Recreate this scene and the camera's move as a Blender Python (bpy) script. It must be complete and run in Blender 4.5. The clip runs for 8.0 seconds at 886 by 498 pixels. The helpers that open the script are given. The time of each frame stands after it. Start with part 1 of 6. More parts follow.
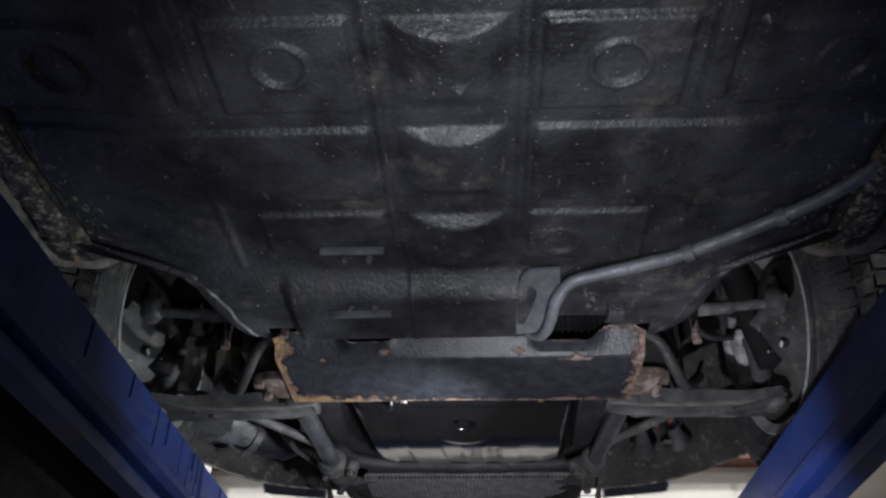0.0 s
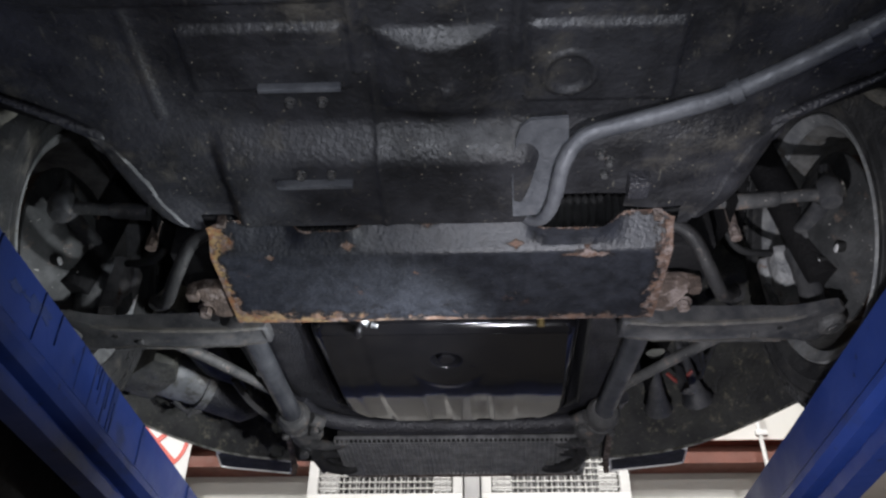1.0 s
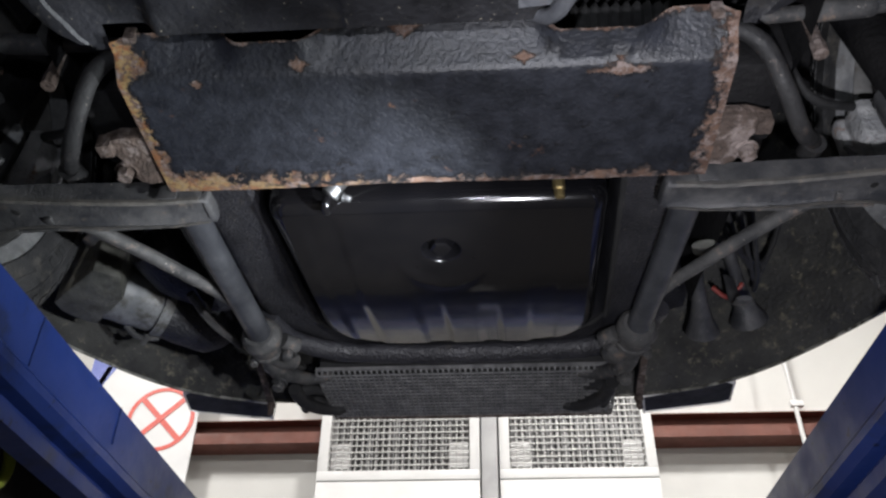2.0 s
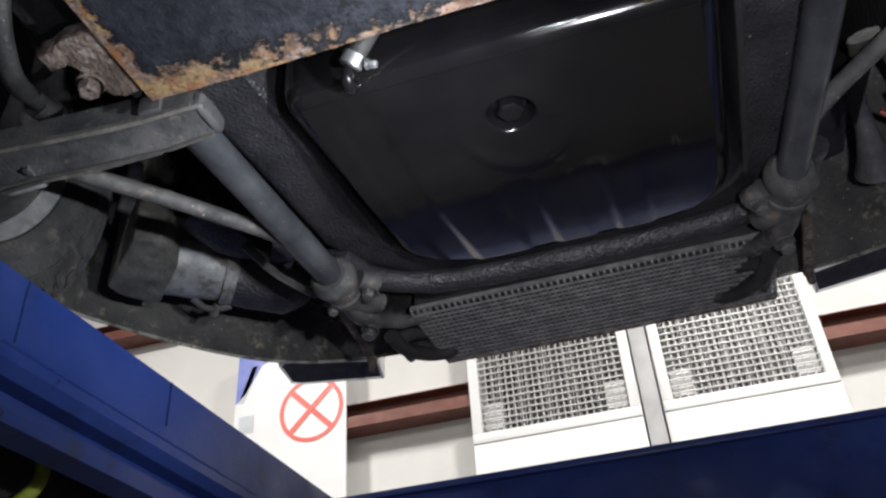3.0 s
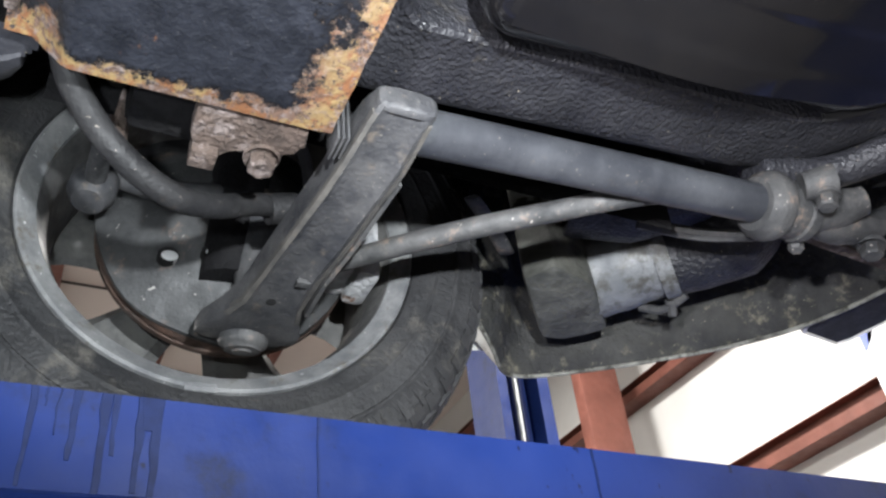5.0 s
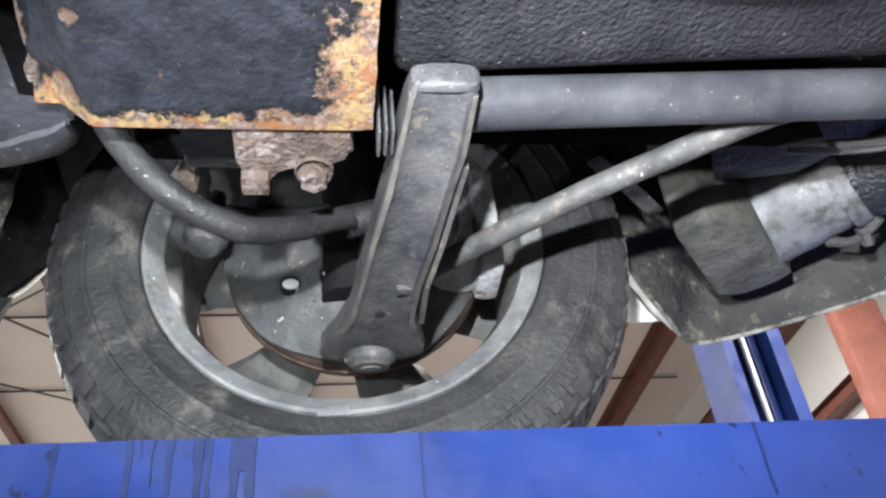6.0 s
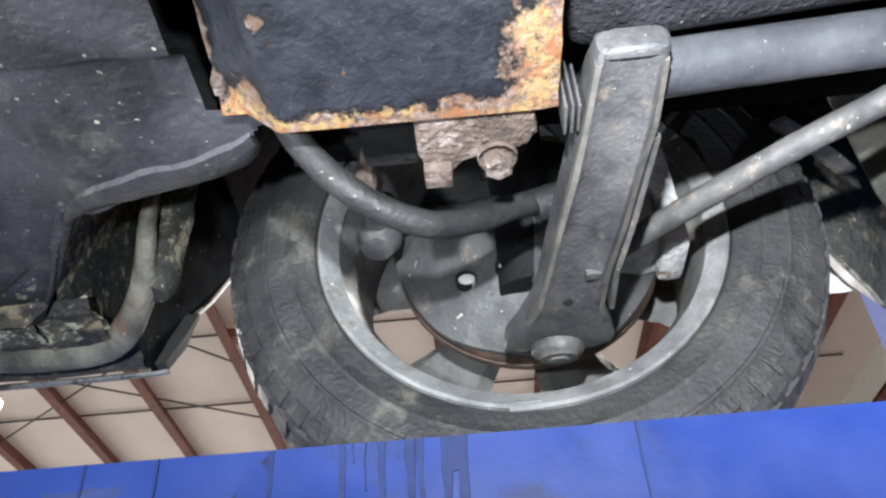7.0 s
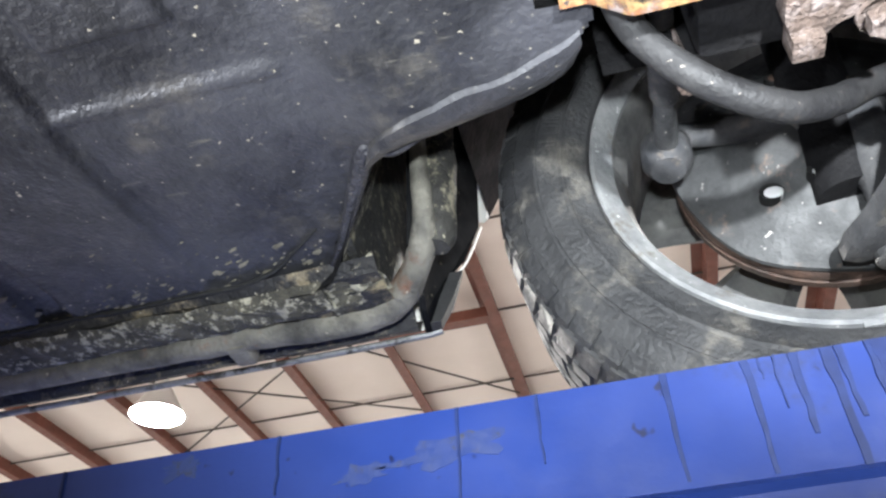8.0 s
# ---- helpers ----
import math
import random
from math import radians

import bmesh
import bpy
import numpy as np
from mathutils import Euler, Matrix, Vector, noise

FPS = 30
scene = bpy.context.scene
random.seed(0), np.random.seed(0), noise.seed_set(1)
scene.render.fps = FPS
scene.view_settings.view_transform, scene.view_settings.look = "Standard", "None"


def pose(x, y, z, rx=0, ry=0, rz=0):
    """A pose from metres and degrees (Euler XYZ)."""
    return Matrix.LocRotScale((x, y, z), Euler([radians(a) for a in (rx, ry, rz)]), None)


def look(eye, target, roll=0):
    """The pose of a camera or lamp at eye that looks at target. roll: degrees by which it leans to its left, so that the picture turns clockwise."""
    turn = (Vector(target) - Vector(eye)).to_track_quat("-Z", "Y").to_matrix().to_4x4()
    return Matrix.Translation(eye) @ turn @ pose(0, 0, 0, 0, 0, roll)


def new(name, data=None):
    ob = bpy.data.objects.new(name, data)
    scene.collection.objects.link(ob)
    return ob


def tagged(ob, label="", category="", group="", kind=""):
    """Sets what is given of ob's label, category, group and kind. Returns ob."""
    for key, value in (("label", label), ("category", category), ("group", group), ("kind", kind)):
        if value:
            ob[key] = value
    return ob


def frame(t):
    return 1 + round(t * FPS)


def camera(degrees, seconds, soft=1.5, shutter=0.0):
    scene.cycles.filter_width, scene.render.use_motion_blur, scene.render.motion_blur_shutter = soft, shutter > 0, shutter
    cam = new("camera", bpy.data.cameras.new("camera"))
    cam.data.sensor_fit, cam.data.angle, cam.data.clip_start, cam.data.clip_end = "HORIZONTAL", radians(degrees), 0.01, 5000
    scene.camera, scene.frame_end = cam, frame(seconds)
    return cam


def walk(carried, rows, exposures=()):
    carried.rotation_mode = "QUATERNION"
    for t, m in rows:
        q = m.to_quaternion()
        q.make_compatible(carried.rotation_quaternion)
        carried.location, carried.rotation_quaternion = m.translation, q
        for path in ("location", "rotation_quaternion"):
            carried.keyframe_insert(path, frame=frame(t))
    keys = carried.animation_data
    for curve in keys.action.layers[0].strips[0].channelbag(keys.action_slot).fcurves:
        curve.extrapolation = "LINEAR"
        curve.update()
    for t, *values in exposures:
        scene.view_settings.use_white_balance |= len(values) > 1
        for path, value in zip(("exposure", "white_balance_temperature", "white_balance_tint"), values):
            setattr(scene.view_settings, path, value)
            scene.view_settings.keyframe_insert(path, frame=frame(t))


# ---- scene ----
cam = camera(55.8, 8.0, soft=2.4)
PATH = [
    (0, (0.056, -0.125, 1.351), (-0.032, 1.499, 2.515), 0.8),
    (0.5, (0.051, 0.028, 1.347), (-0.012, 1.642, 2.527), 0.4),
    (1, (0.059, 0.222, 1.347), (-0.008, 1.813, 2.557), 0.5),
    (1.2, (0.063, 0.295, 1.351), (-0.013, 1.885, 2.560), 0.6),
    (2.3, (0.082, 0.631, 1.395), (-0.060, 2.243, 2.571), 0.1),
    (2.5, (0.081, 0.682, 1.405), (-0.118, 2.298, 2.566), -1.5),
    (3, (0.098, 0.804, 1.449), (-0.322, 2.401, 2.577), -4.4),
    (3.5, (0.112, 0.902, 1.507), (-0.600, 2.360, 2.676), -5.8),
    (4, (0.110, 0.998, 1.545), (-0.812, 2.290, 2.763), -6.9),
    (4.5, (0.108, 1.068, 1.583), (-1.026, 2.125, 2.847), -6.5),
    (5, (0.093, 1.128, 1.603), (-1.302, 1.914, 2.804), -6.8),
    (5.2, (0.088, 1.160, 1.609), (-1.368, 1.808, 2.819), -6.9),
    (6.3, (0.076, 1.245, 1.633), (-1.499, 1.409, 2.854), -5.4),
    (6.5, (0.073, 1.240, 1.636), (-1.507, 1.326, 2.860), -4.7),
    (7, (0.055, 1.202, 1.639), (-1.513, 1.160, 2.880), -3.9),
    (7.5, (0.030, 1.128, 1.643), (-1.535, 0.960, 2.877), -4.1),
    (8, (0.005, 1.057, 1.644), (-1.530, 0.707, 2.878), -3.3),
]
EXPOSURES = [(0.0, 0.3), (1.2, 0.4), (2.5, 0.4), (3.5, 0.75), (4.5, 1.25), (5.2, 1.85), (6.3, 2.35), (7.0, 2.45), (8.0, 2.9)]
walk(cam, [(t, look(eye, target, roll)) for t, eye, target, roll in PATH], EXPOSURES)

# ---- light: high-bay lamps of the workshop and fixed fill spots for a hand lamp ----
world = bpy.data.worlds.new("world")
scene.world = world
world.use_nodes = True
world.node_tree.nodes["Background"].inputs[0].default_value = (0.6, 0.65, 0.75, 1)
world.node_tree.nodes["Background"].inputs[1].default_value = 0.05


def area_lamp(name, place, energy, color, size):
    data = bpy.data.lights.new(name, "AREA")
    data.energy, data.color, data.shape, data.size = energy, color, "DISK", size
    new(name, data).location = place


# only the first lamp comes into view; the other five are added for general light
BAYS = [(-6.85, -3.62), (-3.2, 2.6), (0.8, 3.2), (4.2, 2.2), (-2.2, -3.4), (3.6, -3.6)]
for bx, by in BAYS:
    area_lamp("bay_light", (bx, by, 5.7), 128 if by > 0 else 165, (1.0, 0.97, 0.93), 0.5)


# fixed fill spots, all lit at once, standing in for a hand lamp carried beside the lens
def hand_lamp_fill(place, target, energy, cone, blend, colour=(0.93, 0.93, 1.0)):
    data = bpy.data.lights.new("hand_lamp_fill", "SPOT")
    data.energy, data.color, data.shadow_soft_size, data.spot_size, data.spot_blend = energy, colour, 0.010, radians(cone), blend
    new("hand_lamp_fill", data).matrix_world = look(place, target)


hand_lamp_fill((0.170, 1.200, 1.745), (-0.50, 1.43, 2.20), 15.5, 84, 1.0, (0.91, 0.96, 1.0))
hand_lamp_fill((0.170, 0.740, 1.420), (0.35, 1.39, 2.06), 23, 78, 1.0)
hand_lamp_fill((0.090, 0.250, 1.405), (0.06, 0.66, 2.05), 19, 72, 1.0, (0.86, 0.90, 1.0))
hand_lamp_fill((0.150, 1.000, 1.690), (-0.28, 1.72, 2.08), 9.5, 68, 1.0)
hand_lamp_fill((0.030, 1.070, 1.700), (-0.42, 0.98, 1.98), 5.4, 64, 1.0, (0.88, 0.95, 1.0))


# ---- materials ----
def nodes_of(name):
    m = bpy.data.materials.new(name)
    m.use_nodes = True
    nt = m.node_tree
    return m, nt, nt.nodes["Principled BSDF"]


def add(nt, kind, **values):
    n = nt.nodes.new(kind)
    for key, value in values.items():
        n.inputs[key].default_value = value
    return n


def smooth_range(nt, lo, hi):
    r = add(nt, "ShaderNodeMapRange")
    r.interpolation_type = "SMOOTHSTEP"
    r.inputs["From Min"].default_value, r.inputs["From Max"].default_value = lo, hi
    return r


def noise_fac(nt, scale, detail=4.0, rough=0.6, lo=0.4, hi=0.6, stretch=None):
    co = add(nt, "ShaderNodeTexCoord")
    src = co.outputs["Object"]
    if stretch:
        mp = add(nt, "ShaderNodeMapping")
        mp.inputs["Scale"].default_value = stretch
        nt.links.new(src, mp.inputs["Vector"])
        src = mp.outputs[0]
    n = add(nt, "ShaderNodeTexNoise", Scale=scale, Detail=detail, Roughness=rough)
    nt.links.new(src, n.inputs["Vector"])
    r = smooth_range(nt, lo, hi)
    nt.links.new(n.outputs["Fac"], r.inputs["Value"])
    return r.outputs[0]


def mix(nt, fac, a, b):
    n = add(nt, "ShaderNodeMix")
    n.data_type = "RGBA"
    for sock, v in ((n.inputs[0], fac), (n.inputs[6], a), (n.inputs[7], b)):
        if hasattr(v, "links"):
            nt.links.new(v, sock)
        elif isinstance(v, tuple):
            sock.default_value = (*v, 1)
        else:
            sock.default_value = v
    return n.outputs[2]


def math_node(nt, op, a, b=0.0, clamp=False):
    n = add(nt, "ShaderNodeMath")
    n.operation, n.use_clamp = op, clamp
    for sock, v in zip(n.inputs, (a, b)):
        if hasattr(v, "links"):
            nt.links.new(v, sock)
        else:
            sock.default_value = v
    return n.outputs[0]


def surf(name, c1, c2, scale=8.0, rough=0.5, rough2=None, metal=0.0, bump=0.0, bscale=200.0, dirt=None, dirt_at=(0.55, 0.7), dscale=14.0,
         specks=None, sscale=260.0, stretch=None, spec=0.5, coat=0.0, lumps=0.0, speck_at=(0.70, 0.76), grain=5.0, streaks=None):
    """Two tones of a colour, a layer of dirt, small specks, uneven gloss and fine relief."""
    m, nt, p = nodes_of(name)
    f = noise_fac(nt, scale, 6, 0.65, 0.3, 0.7, stretch)
    col = mix(nt, f, c1, c2)
    if dirt:
        col = mix(nt, noise_fac(nt, dscale, 8, 0.72, *dirt_at, stretch), col, dirt)
    if specks:
        col = mix(nt, noise_fac(nt, sscale, 2, 0.5, *speck_at), col, specks)
    if streaks:
        col = mix(nt, noise_fac(nt, 110, 3, 0.6, 0.66, 0.74, (1.0, 0.16, 1.0)), col, streaks)
    nt.links.new(col, p.inputs["Base Color"])
    r = add(nt, "ShaderNodeMapRange")
    r.inputs["To Min"].default_value, r.inputs["To Max"].default_value = rough, rough2 if rough2 is not None else min(1, rough + 0.18)
    nt.links.new(noise_fac(nt, scale * 3.1, 5, 0.6, 0.3, 0.7), r.inputs["Value"])
    nt.links.new(r.outputs[0], p.inputs["Roughness"])
    p.inputs["Metallic"].default_value, p.inputs["Specular IOR Level"].default_value = metal, spec
    p.inputs["Coat Weight"].default_value = coat
    if bump:
        co = add(nt, "ShaderNodeTexCoord")
        n = add(nt, "ShaderNodeTexNoise", Scale=bscale, Detail=grain, Roughness=0.55)
        nt.links.new(co.outputs["Object"], n.inputs["Vector"])
        b = add(nt, "ShaderNodeBump", Strength=min(1.0, bump * 1.0), Distance=0.004)
        height = n.outputs["Fac"]
        if lumps:
            big = add(nt, "ShaderNodeTexNoise", Scale=bscale * 0.22, Detail=3.0, Roughness=0.5)
            nt.links.new(co.outputs["Object"], big.inputs["Vector"])
            height = math_node(nt, "ADD", height, math_node(nt, "MULTIPLY", big.outputs["Fac"], lumps))
        nt.links.new(height, b.inputs["Height"])
        nt.links.new(b.outputs[0], p.inputs["Normal"])
    return m


UNDERCOAT = surf("undercoat", (0.0080, 0.0081, 0.0094), (0.038, 0.0384, 0.0440), 9, 0.42, 0.60, bump=0.42, bscale=150, dirt=(0.072, 0.066, 0.056), dirt_at=(0.53, 0.74), dscale=11,
                 specks=(0.26, 0.235, 0.185), sscale=175, spec=0.5, lumps=0.6, speck_at=(0.695, 0.765), grain=2.0, streaks=(0.07, 0.066, 0.056))
UNDERCOAT_ROUGH = surf("coarse_undercoat", (0.014, 0.0142, 0.0175), (0.036, 0.036, 0.042), 10, 0.36, 0.56, bump=0.75, bscale=230, dirt=(0.07, 0.062, 0.048), dirt_at=(0.6, 0.78), dscale=12,
                       specks=(0.24, 0.21, 0.17), sscale=250, spec=0.55, lumps=0.5, speck_at=(0.70, 0.77), grain=1.5)
# near-black coat with some dirt; the wheel houses' shade is put into its colour
SHADE_BLACK = surf("shade_black_coat", (0.005, 0.005, 0.006), (0.012, 0.0115, 0.012), 9, 0.6, 0.85, bump=0.6, bscale=150, dirt=(0.03, 0.027, 0.02), dirt_at=(0.62, 0.78), dscale=16, spec=0.2)
SILL_DIRT = surf("dirty_sill_coat", (0.012, 0.012, 0.013), (0.03, 0.028, 0.025), 12, 0.55, 0.85, bump=1.0, bscale=160, dirt=(0.17, 0.14, 0.09), dirt_at=(0.52, 0.64), dscale=26,
                 specks=(0.42, 0.38, 0.29), sscale=170, lumps=1.5)
RECESS = surf("mud_spattered_recess", (0.010, 0.010, 0.011), (0.024, 0.023, 0.020), 20, 0.6, 0.85, bump=0.8, bscale=160, dirt=(0.17, 0.155, 0.11), dirt_at=(0.52, 0.62), dscale=42, lumps=1.2,
              specks=(0.26, 0.24, 0.18), sscale=150, speck_at=(0.66, 0.73))
END_PANEL = surf("dull_black_arch_end", (0.008, 0.0082, 0.009), (0.018, 0.018, 0.0185), 14, 0.5, 0.75, bump=0.4, bscale=180, dirt=(0.045, 0.042, 0.034), dirt_at=(0.60, 0.72), dscale=24,
                 specks=(0.10, 0.09, 0.07), sscale=160, spec=0.0)
CRUST = surf("dried_mud_crust", (0.028, 0.026, 0.02), (0.085, 0.078, 0.056), 34, 0.8, 0.95, bump=1.0, bscale=150, dirt=(0.33, 0.31, 0.235), dirt_at=(0.50, 0.59), dscale=85, lumps=1.5)
MUD = surf("dried_mud", (0.085, 0.078, 0.058), (0.19, 0.175, 0.135), 60, 0.85, 0.95)
PAINT_BLACK = surf("grey_chassis_paint", (0.024, 0.0255, 0.030), (0.080, 0.079, 0.080), 24, 0.42, 0.66, spec=0.5, bump=0.32, bscale=260, dirt=(0.115, 0.098, 0.082), dirt_at=(0.59, 0.72), dscale=38,
                   specks=(0.24, 0.22, 0.19), sscale=330, lumps=0.15, speck_at=(0.70, 0.76))
TUBE_PAINT = surf("smooth_grey_tube_paint", (0.030, 0.032, 0.038), (0.072, 0.075, 0.083), 16, 0.34, 0.5, spec=0.5, bump=0.10, bscale=240, dirt=(0.115, 0.100, 0.085), dirt_at=(0.60, 0.72), dscale=34,
                  specks=(0.24, 0.22, 0.19), sscale=300, speck_at=(0.715, 0.77), lumps=0.3)
WORN_EDGE = surf("brown_worn_edge", (0.045, 0.044, 0.043), (0.105, 0.098, 0.088), 34, 0.5, 0.75, bump=0.3, bscale=240, dirt=(0.15, 0.125, 0.10), dirt_at=(0.56, 0.68), dscale=60)
GRIMY = surf("grimy_steel", (0.028, 0.029, 0.031), (0.098, 0.096, 0.094), 20, 0.48, 0.78, bump=0.35, bscale=260, dirt=(0.21, 0.155, 0.12), dirt_at=(0.55, 0.70), dscale=40,
             specks=(0.40, 0.37, 0.33), sscale=200, lumps=0.8)
BAR = surf("dirty_black_bar", (0.010, 0.010, 0.011), (0.026, 0.0255, 0.026), 18, 0.50, 0.75, bump=0.35, bscale=240, dirt=(0.078, 0.058, 0.046), dirt_at=(0.57, 0.66), dscale=28,
           specks=(0.17, 0.15, 0.13), sscale=220, spec=0.35)
RUST = surf("rusty_bracket", (0.045, 0.032, 0.026), (0.115, 0.082, 0.066), 40, 0.7, 0.92, bump=1.0, bscale=230, dirt=(0.22, 0.18, 0.165), dirt_at=(0.48, 0.62), dscale=34,
            specks=(0.03, 0.025, 0.023), sscale=120, lumps=1.2)
RUBBER = surf("black_rubber", (0.014, 0.014, 0.015), (0.03, 0.03, 0.03), 12, 0.55, 0.8, bump=0.3, bscale=180, dirt=(0.07, 0.065, 0.055), dirt_at=(0.6, 0.75), dscale=18)
TYRE = surf("tyre_rubber", (0.017, 0.0175, 0.019), (0.047, 0.047, 0.048), 10, 0.48, 0.80, bump=0.6, bscale=190, lumps=0.8, dirt=(0.105, 0.098, 0.086), dirt_at=(0.53, 0.68), dscale=15, streaks=(0.075, 0.07, 0.06))
ALLOY = surf("oxidised_alloy", (0.115, 0.119, 0.125), (0.25, 0.252, 0.25), 26, 0.62, 0.85, bump=0.35, bscale=240, dirt=(0.12, 0.105, 0.085), dirt_at=(0.54, 0.68), dscale=30,
             specks=(0.58, 0.58, 0.56), sscale=150)
SHIELD = surf("dust_shield_steel", (0.024, 0.025, 0.026), (0.070, 0.071, 0.072), 16, 0.5, 0.75, metal=0.1, bump=0.35, bscale=220, dirt=(0.17, 0.12, 0.09), dirt_at=(0.56, 0.72), dscale=34, lumps=0.8,
              specks=(0.3, 0.29, 0.27), sscale=170)
# darker than the rim lip: shade inside the wheel is put into the colour
BARREL = surf("shaded_rim_barrel", (0.055, 0.055, 0.055), (0.15, 0.148, 0.142), 22, 0.6, 0.85, bump=0.3, bscale=220, dirt=(0.07, 0.062, 0.052), dirt_at=(0.52, 0.68), dscale=26)
# spokes and hub face, a darker grey than the rim lip
SPOKE = surf("dark_spoke_alloy", (0.05, 0.05, 0.05), (0.12, 0.118, 0.112), 24, 0.6, 0.85, bump=0.3, bscale=220)
CALIPER = surf("corroded_caliper", (0.26, 0.265, 0.275), (0.50, 0.50, 0.50), 34, 0.6, 0.85, bump=0.9, bscale=170, dirt=(0.22, 0.13, 0.09), dirt_at=(0.56, 0.68), dscale=36, lumps=1.2)
DISC_RUST = surf("rusted_disc_edge", (0.035, 0.022, 0.017), (0.10, 0.058, 0.042), 40, 0.6, 0.85, bump=0.5, bscale=240)
TANK = surf("gloss_black_tank_paint", (0.0040, 0.0040, 0.0050), (0.0066, 0.0065, 0.0078), 6, 0.10, 0.17, bump=0.03, bscale=40, coat=0.25, dirt=(0.0085, 0.0075, 0.0066), dirt_at=(0.40, 0.85), dscale=3)
PIPE = surf("weathered_pipe", (0.066, 0.070, 0.080), (0.15, 0.155, 0.168), 20, 0.36, 0.6, metal=0.2, bump=0.3, bscale=240, dirt=(0.15, 0.075, 0.045), dirt_at=(0.64, 0.74), dscale=16)
SILL_TUBE = surf("crusted_sill_tube", (0.04, 0.038, 0.033), (0.20, 0.188, 0.155), 17, 0.6, 0.85, bump=0.7, bscale=190, dirt=(0.15, 0.075, 0.045), dirt_at=(0.58, 0.70), dscale=15,
                 specks=(0.34, 0.31, 0.24), sscale=120)
DULL_TRIM = surf("dull_trim", (0.22, 0.22, 0.22), (0.36, 0.36, 0.35), 30, 0.4, 0.6, metal=0.5, dirt=(0.05, 0.047, 0.04), dirt_at=(0.45, 0.6), dscale=30)
STEEL = surf("bright_clamp_steel", (0.26, 0.27, 0.28), (0.40, 0.41, 0.42), 30, 0.34, 0.5, metal=0.8)
BRASS = surf("brass_fitting", (0.5, 0.38, 0.17), (0.62, 0.5, 0.25), 30, 0.28, 0.45, metal=0.9)
CASTING = surf("greasy_casting", (0.045, 0.046, 0.040), (0.135, 0.134, 0.115), 16, 0.42, 0.75, bump=0.6, bscale=150, dirt=(0.045, 0.042, 0.034), dirt_at=(0.52, 0.70), dscale=15, lumps=1.0)
NECK = surf("pale_duct_plastic", (0.11, 0.116, 0.123), (0.21, 0.217, 0.223), 14, 0.38, 0.6, bump=0.3, bscale=120, dirt=(0.06, 0.056, 0.046), dirt_at=(0.45, 0.62), dscale=18)
DIRTY_EDGE = surf("dirty_painted_edge", (0.10, 0.098, 0.08), (0.34, 0.335, 0.29), 30, 0.5, 0.7, bump=0.2, bscale=160, dirt=(0.05, 0.046, 0.035), dirt_at=(0.45, 0.6), dscale=40)
LINER = surf("dusty_inner_fender", (0.022, 0.022, 0.022), (0.055, 0.054, 0.048), 9, 0.6, 0.85, bump=0.9, bscale=130, dirt=(0.17, 0.155, 0.11), dirt_at=(0.54, 0.70), dscale=34, lumps=1.5,
             specks=(0.3, 0.27, 0.2), sscale=200)
BODY = surf("ivory_body_paint", (0.74, 0.73, 0.68), (0.8, 0.79, 0.74), 3, 0.22, 0.34, bump=0.03, bscale=60, coat=0.4)
MESH_BLACK = surf("grey_cooler_mesh", (0.12, 0.12, 0.122), (0.24, 0.24, 0.238), 40, 0.4, 0.62, metal=0.2, bump=0.2, bscale=260)
BLUE = surf("blue_lift_paint", (0.009, 0.024, 0.122), (0.016, 0.036, 0.165), 5, 0.30, 0.5, bump=0.12, bscale=60, dirt=(0.011, 0.018, 0.055), dirt_at=(0.54, 0.70), dscale=8, spec=0.4,
            specks=(0.006, 0.009, 0.035), sscale=70, speck_at=(0.69, 0.76))
WORN_BLUE = surf("worn_runway_paint", (0.011, 0.027, 0.120), (0.022, 0.037, 0.115), 60, 0.40, 0.6, bump=0.15, bscale=200, dirt=(0.026, 0.029, 0.046), dirt_at=(0.52, 0.66), dscale=110)
OIL = surf("oil_run", (0.007, 0.015, 0.062), (0.013, 0.026, 0.100), 60, 0.4, 0.6, spec=0.3)
# painted dark of openings: solid plates and bars drawn where holes would be shaded
HOLE_SHADE = surf("painted_hole_shade", (0.006, 0.006, 0.006), (0.010, 0.010, 0.010), 30, 0.7, 0.9)
OXIDE = surf("red_oxide_steel", (0.13, 0.043, 0.03), (0.18, 0.064, 0.046), 6, 0.5, 0.7, bump=0.1, bscale=80)
WALL_WHITE = surf("white_wall_lining", (0.62, 0.615, 0.60), (0.68, 0.675, 0.655), 1.2, 0.6, 0.8, bump=0.25, bscale=9)
FRAME_WHITE = surf("white_frame_paint", (0.66, 0.66, 0.66), (0.71, 0.71, 0.71), 5, 0.4, 0.55)
CEILING = surf("vinyl_faced_insulation", (0.80, 0.71, 0.66), (0.86, 0.77, 0.72), 1.0, 0.55, 0.7, bump=0.4, bscale=3)
WIRE = surf("galvanised_wire", (0.40, 0.40, 0.40), (0.54, 0.54, 0.53), 20, 0.4, 0.55, metal=0.2)
FIN = surf("dull_cooling_fins", (0.16, 0.16, 0.165), (0.34, 0.34, 0.345), 5, 0.5, 0.7, metal=0.1)
POST_GREY = surf("grey_post_paint", (0.30, 0.30, 0.31), (0.37, 0.37, 0.38), 6, 0.5, 0.65)
CONCRETE = surf("stained_concrete", (0.021, 0.0192, 0.0176), (0.036, 0.033, 0.030), 1.4, 0.5, 0.75, bump=0.3, bscale=30, dirt=(0.024, 0.022, 0.020), dirt_at=(0.58, 0.72), dscale=2.5)
PRIMER = surf("beige_primer", (0.46, 0.40, 0.33), (0.56, 0.49, 0.41), 3, 0.6, 0.8, dirt=(0.22, 0.19, 0.16), dirt_at=(0.56, 0.72), dscale=6)
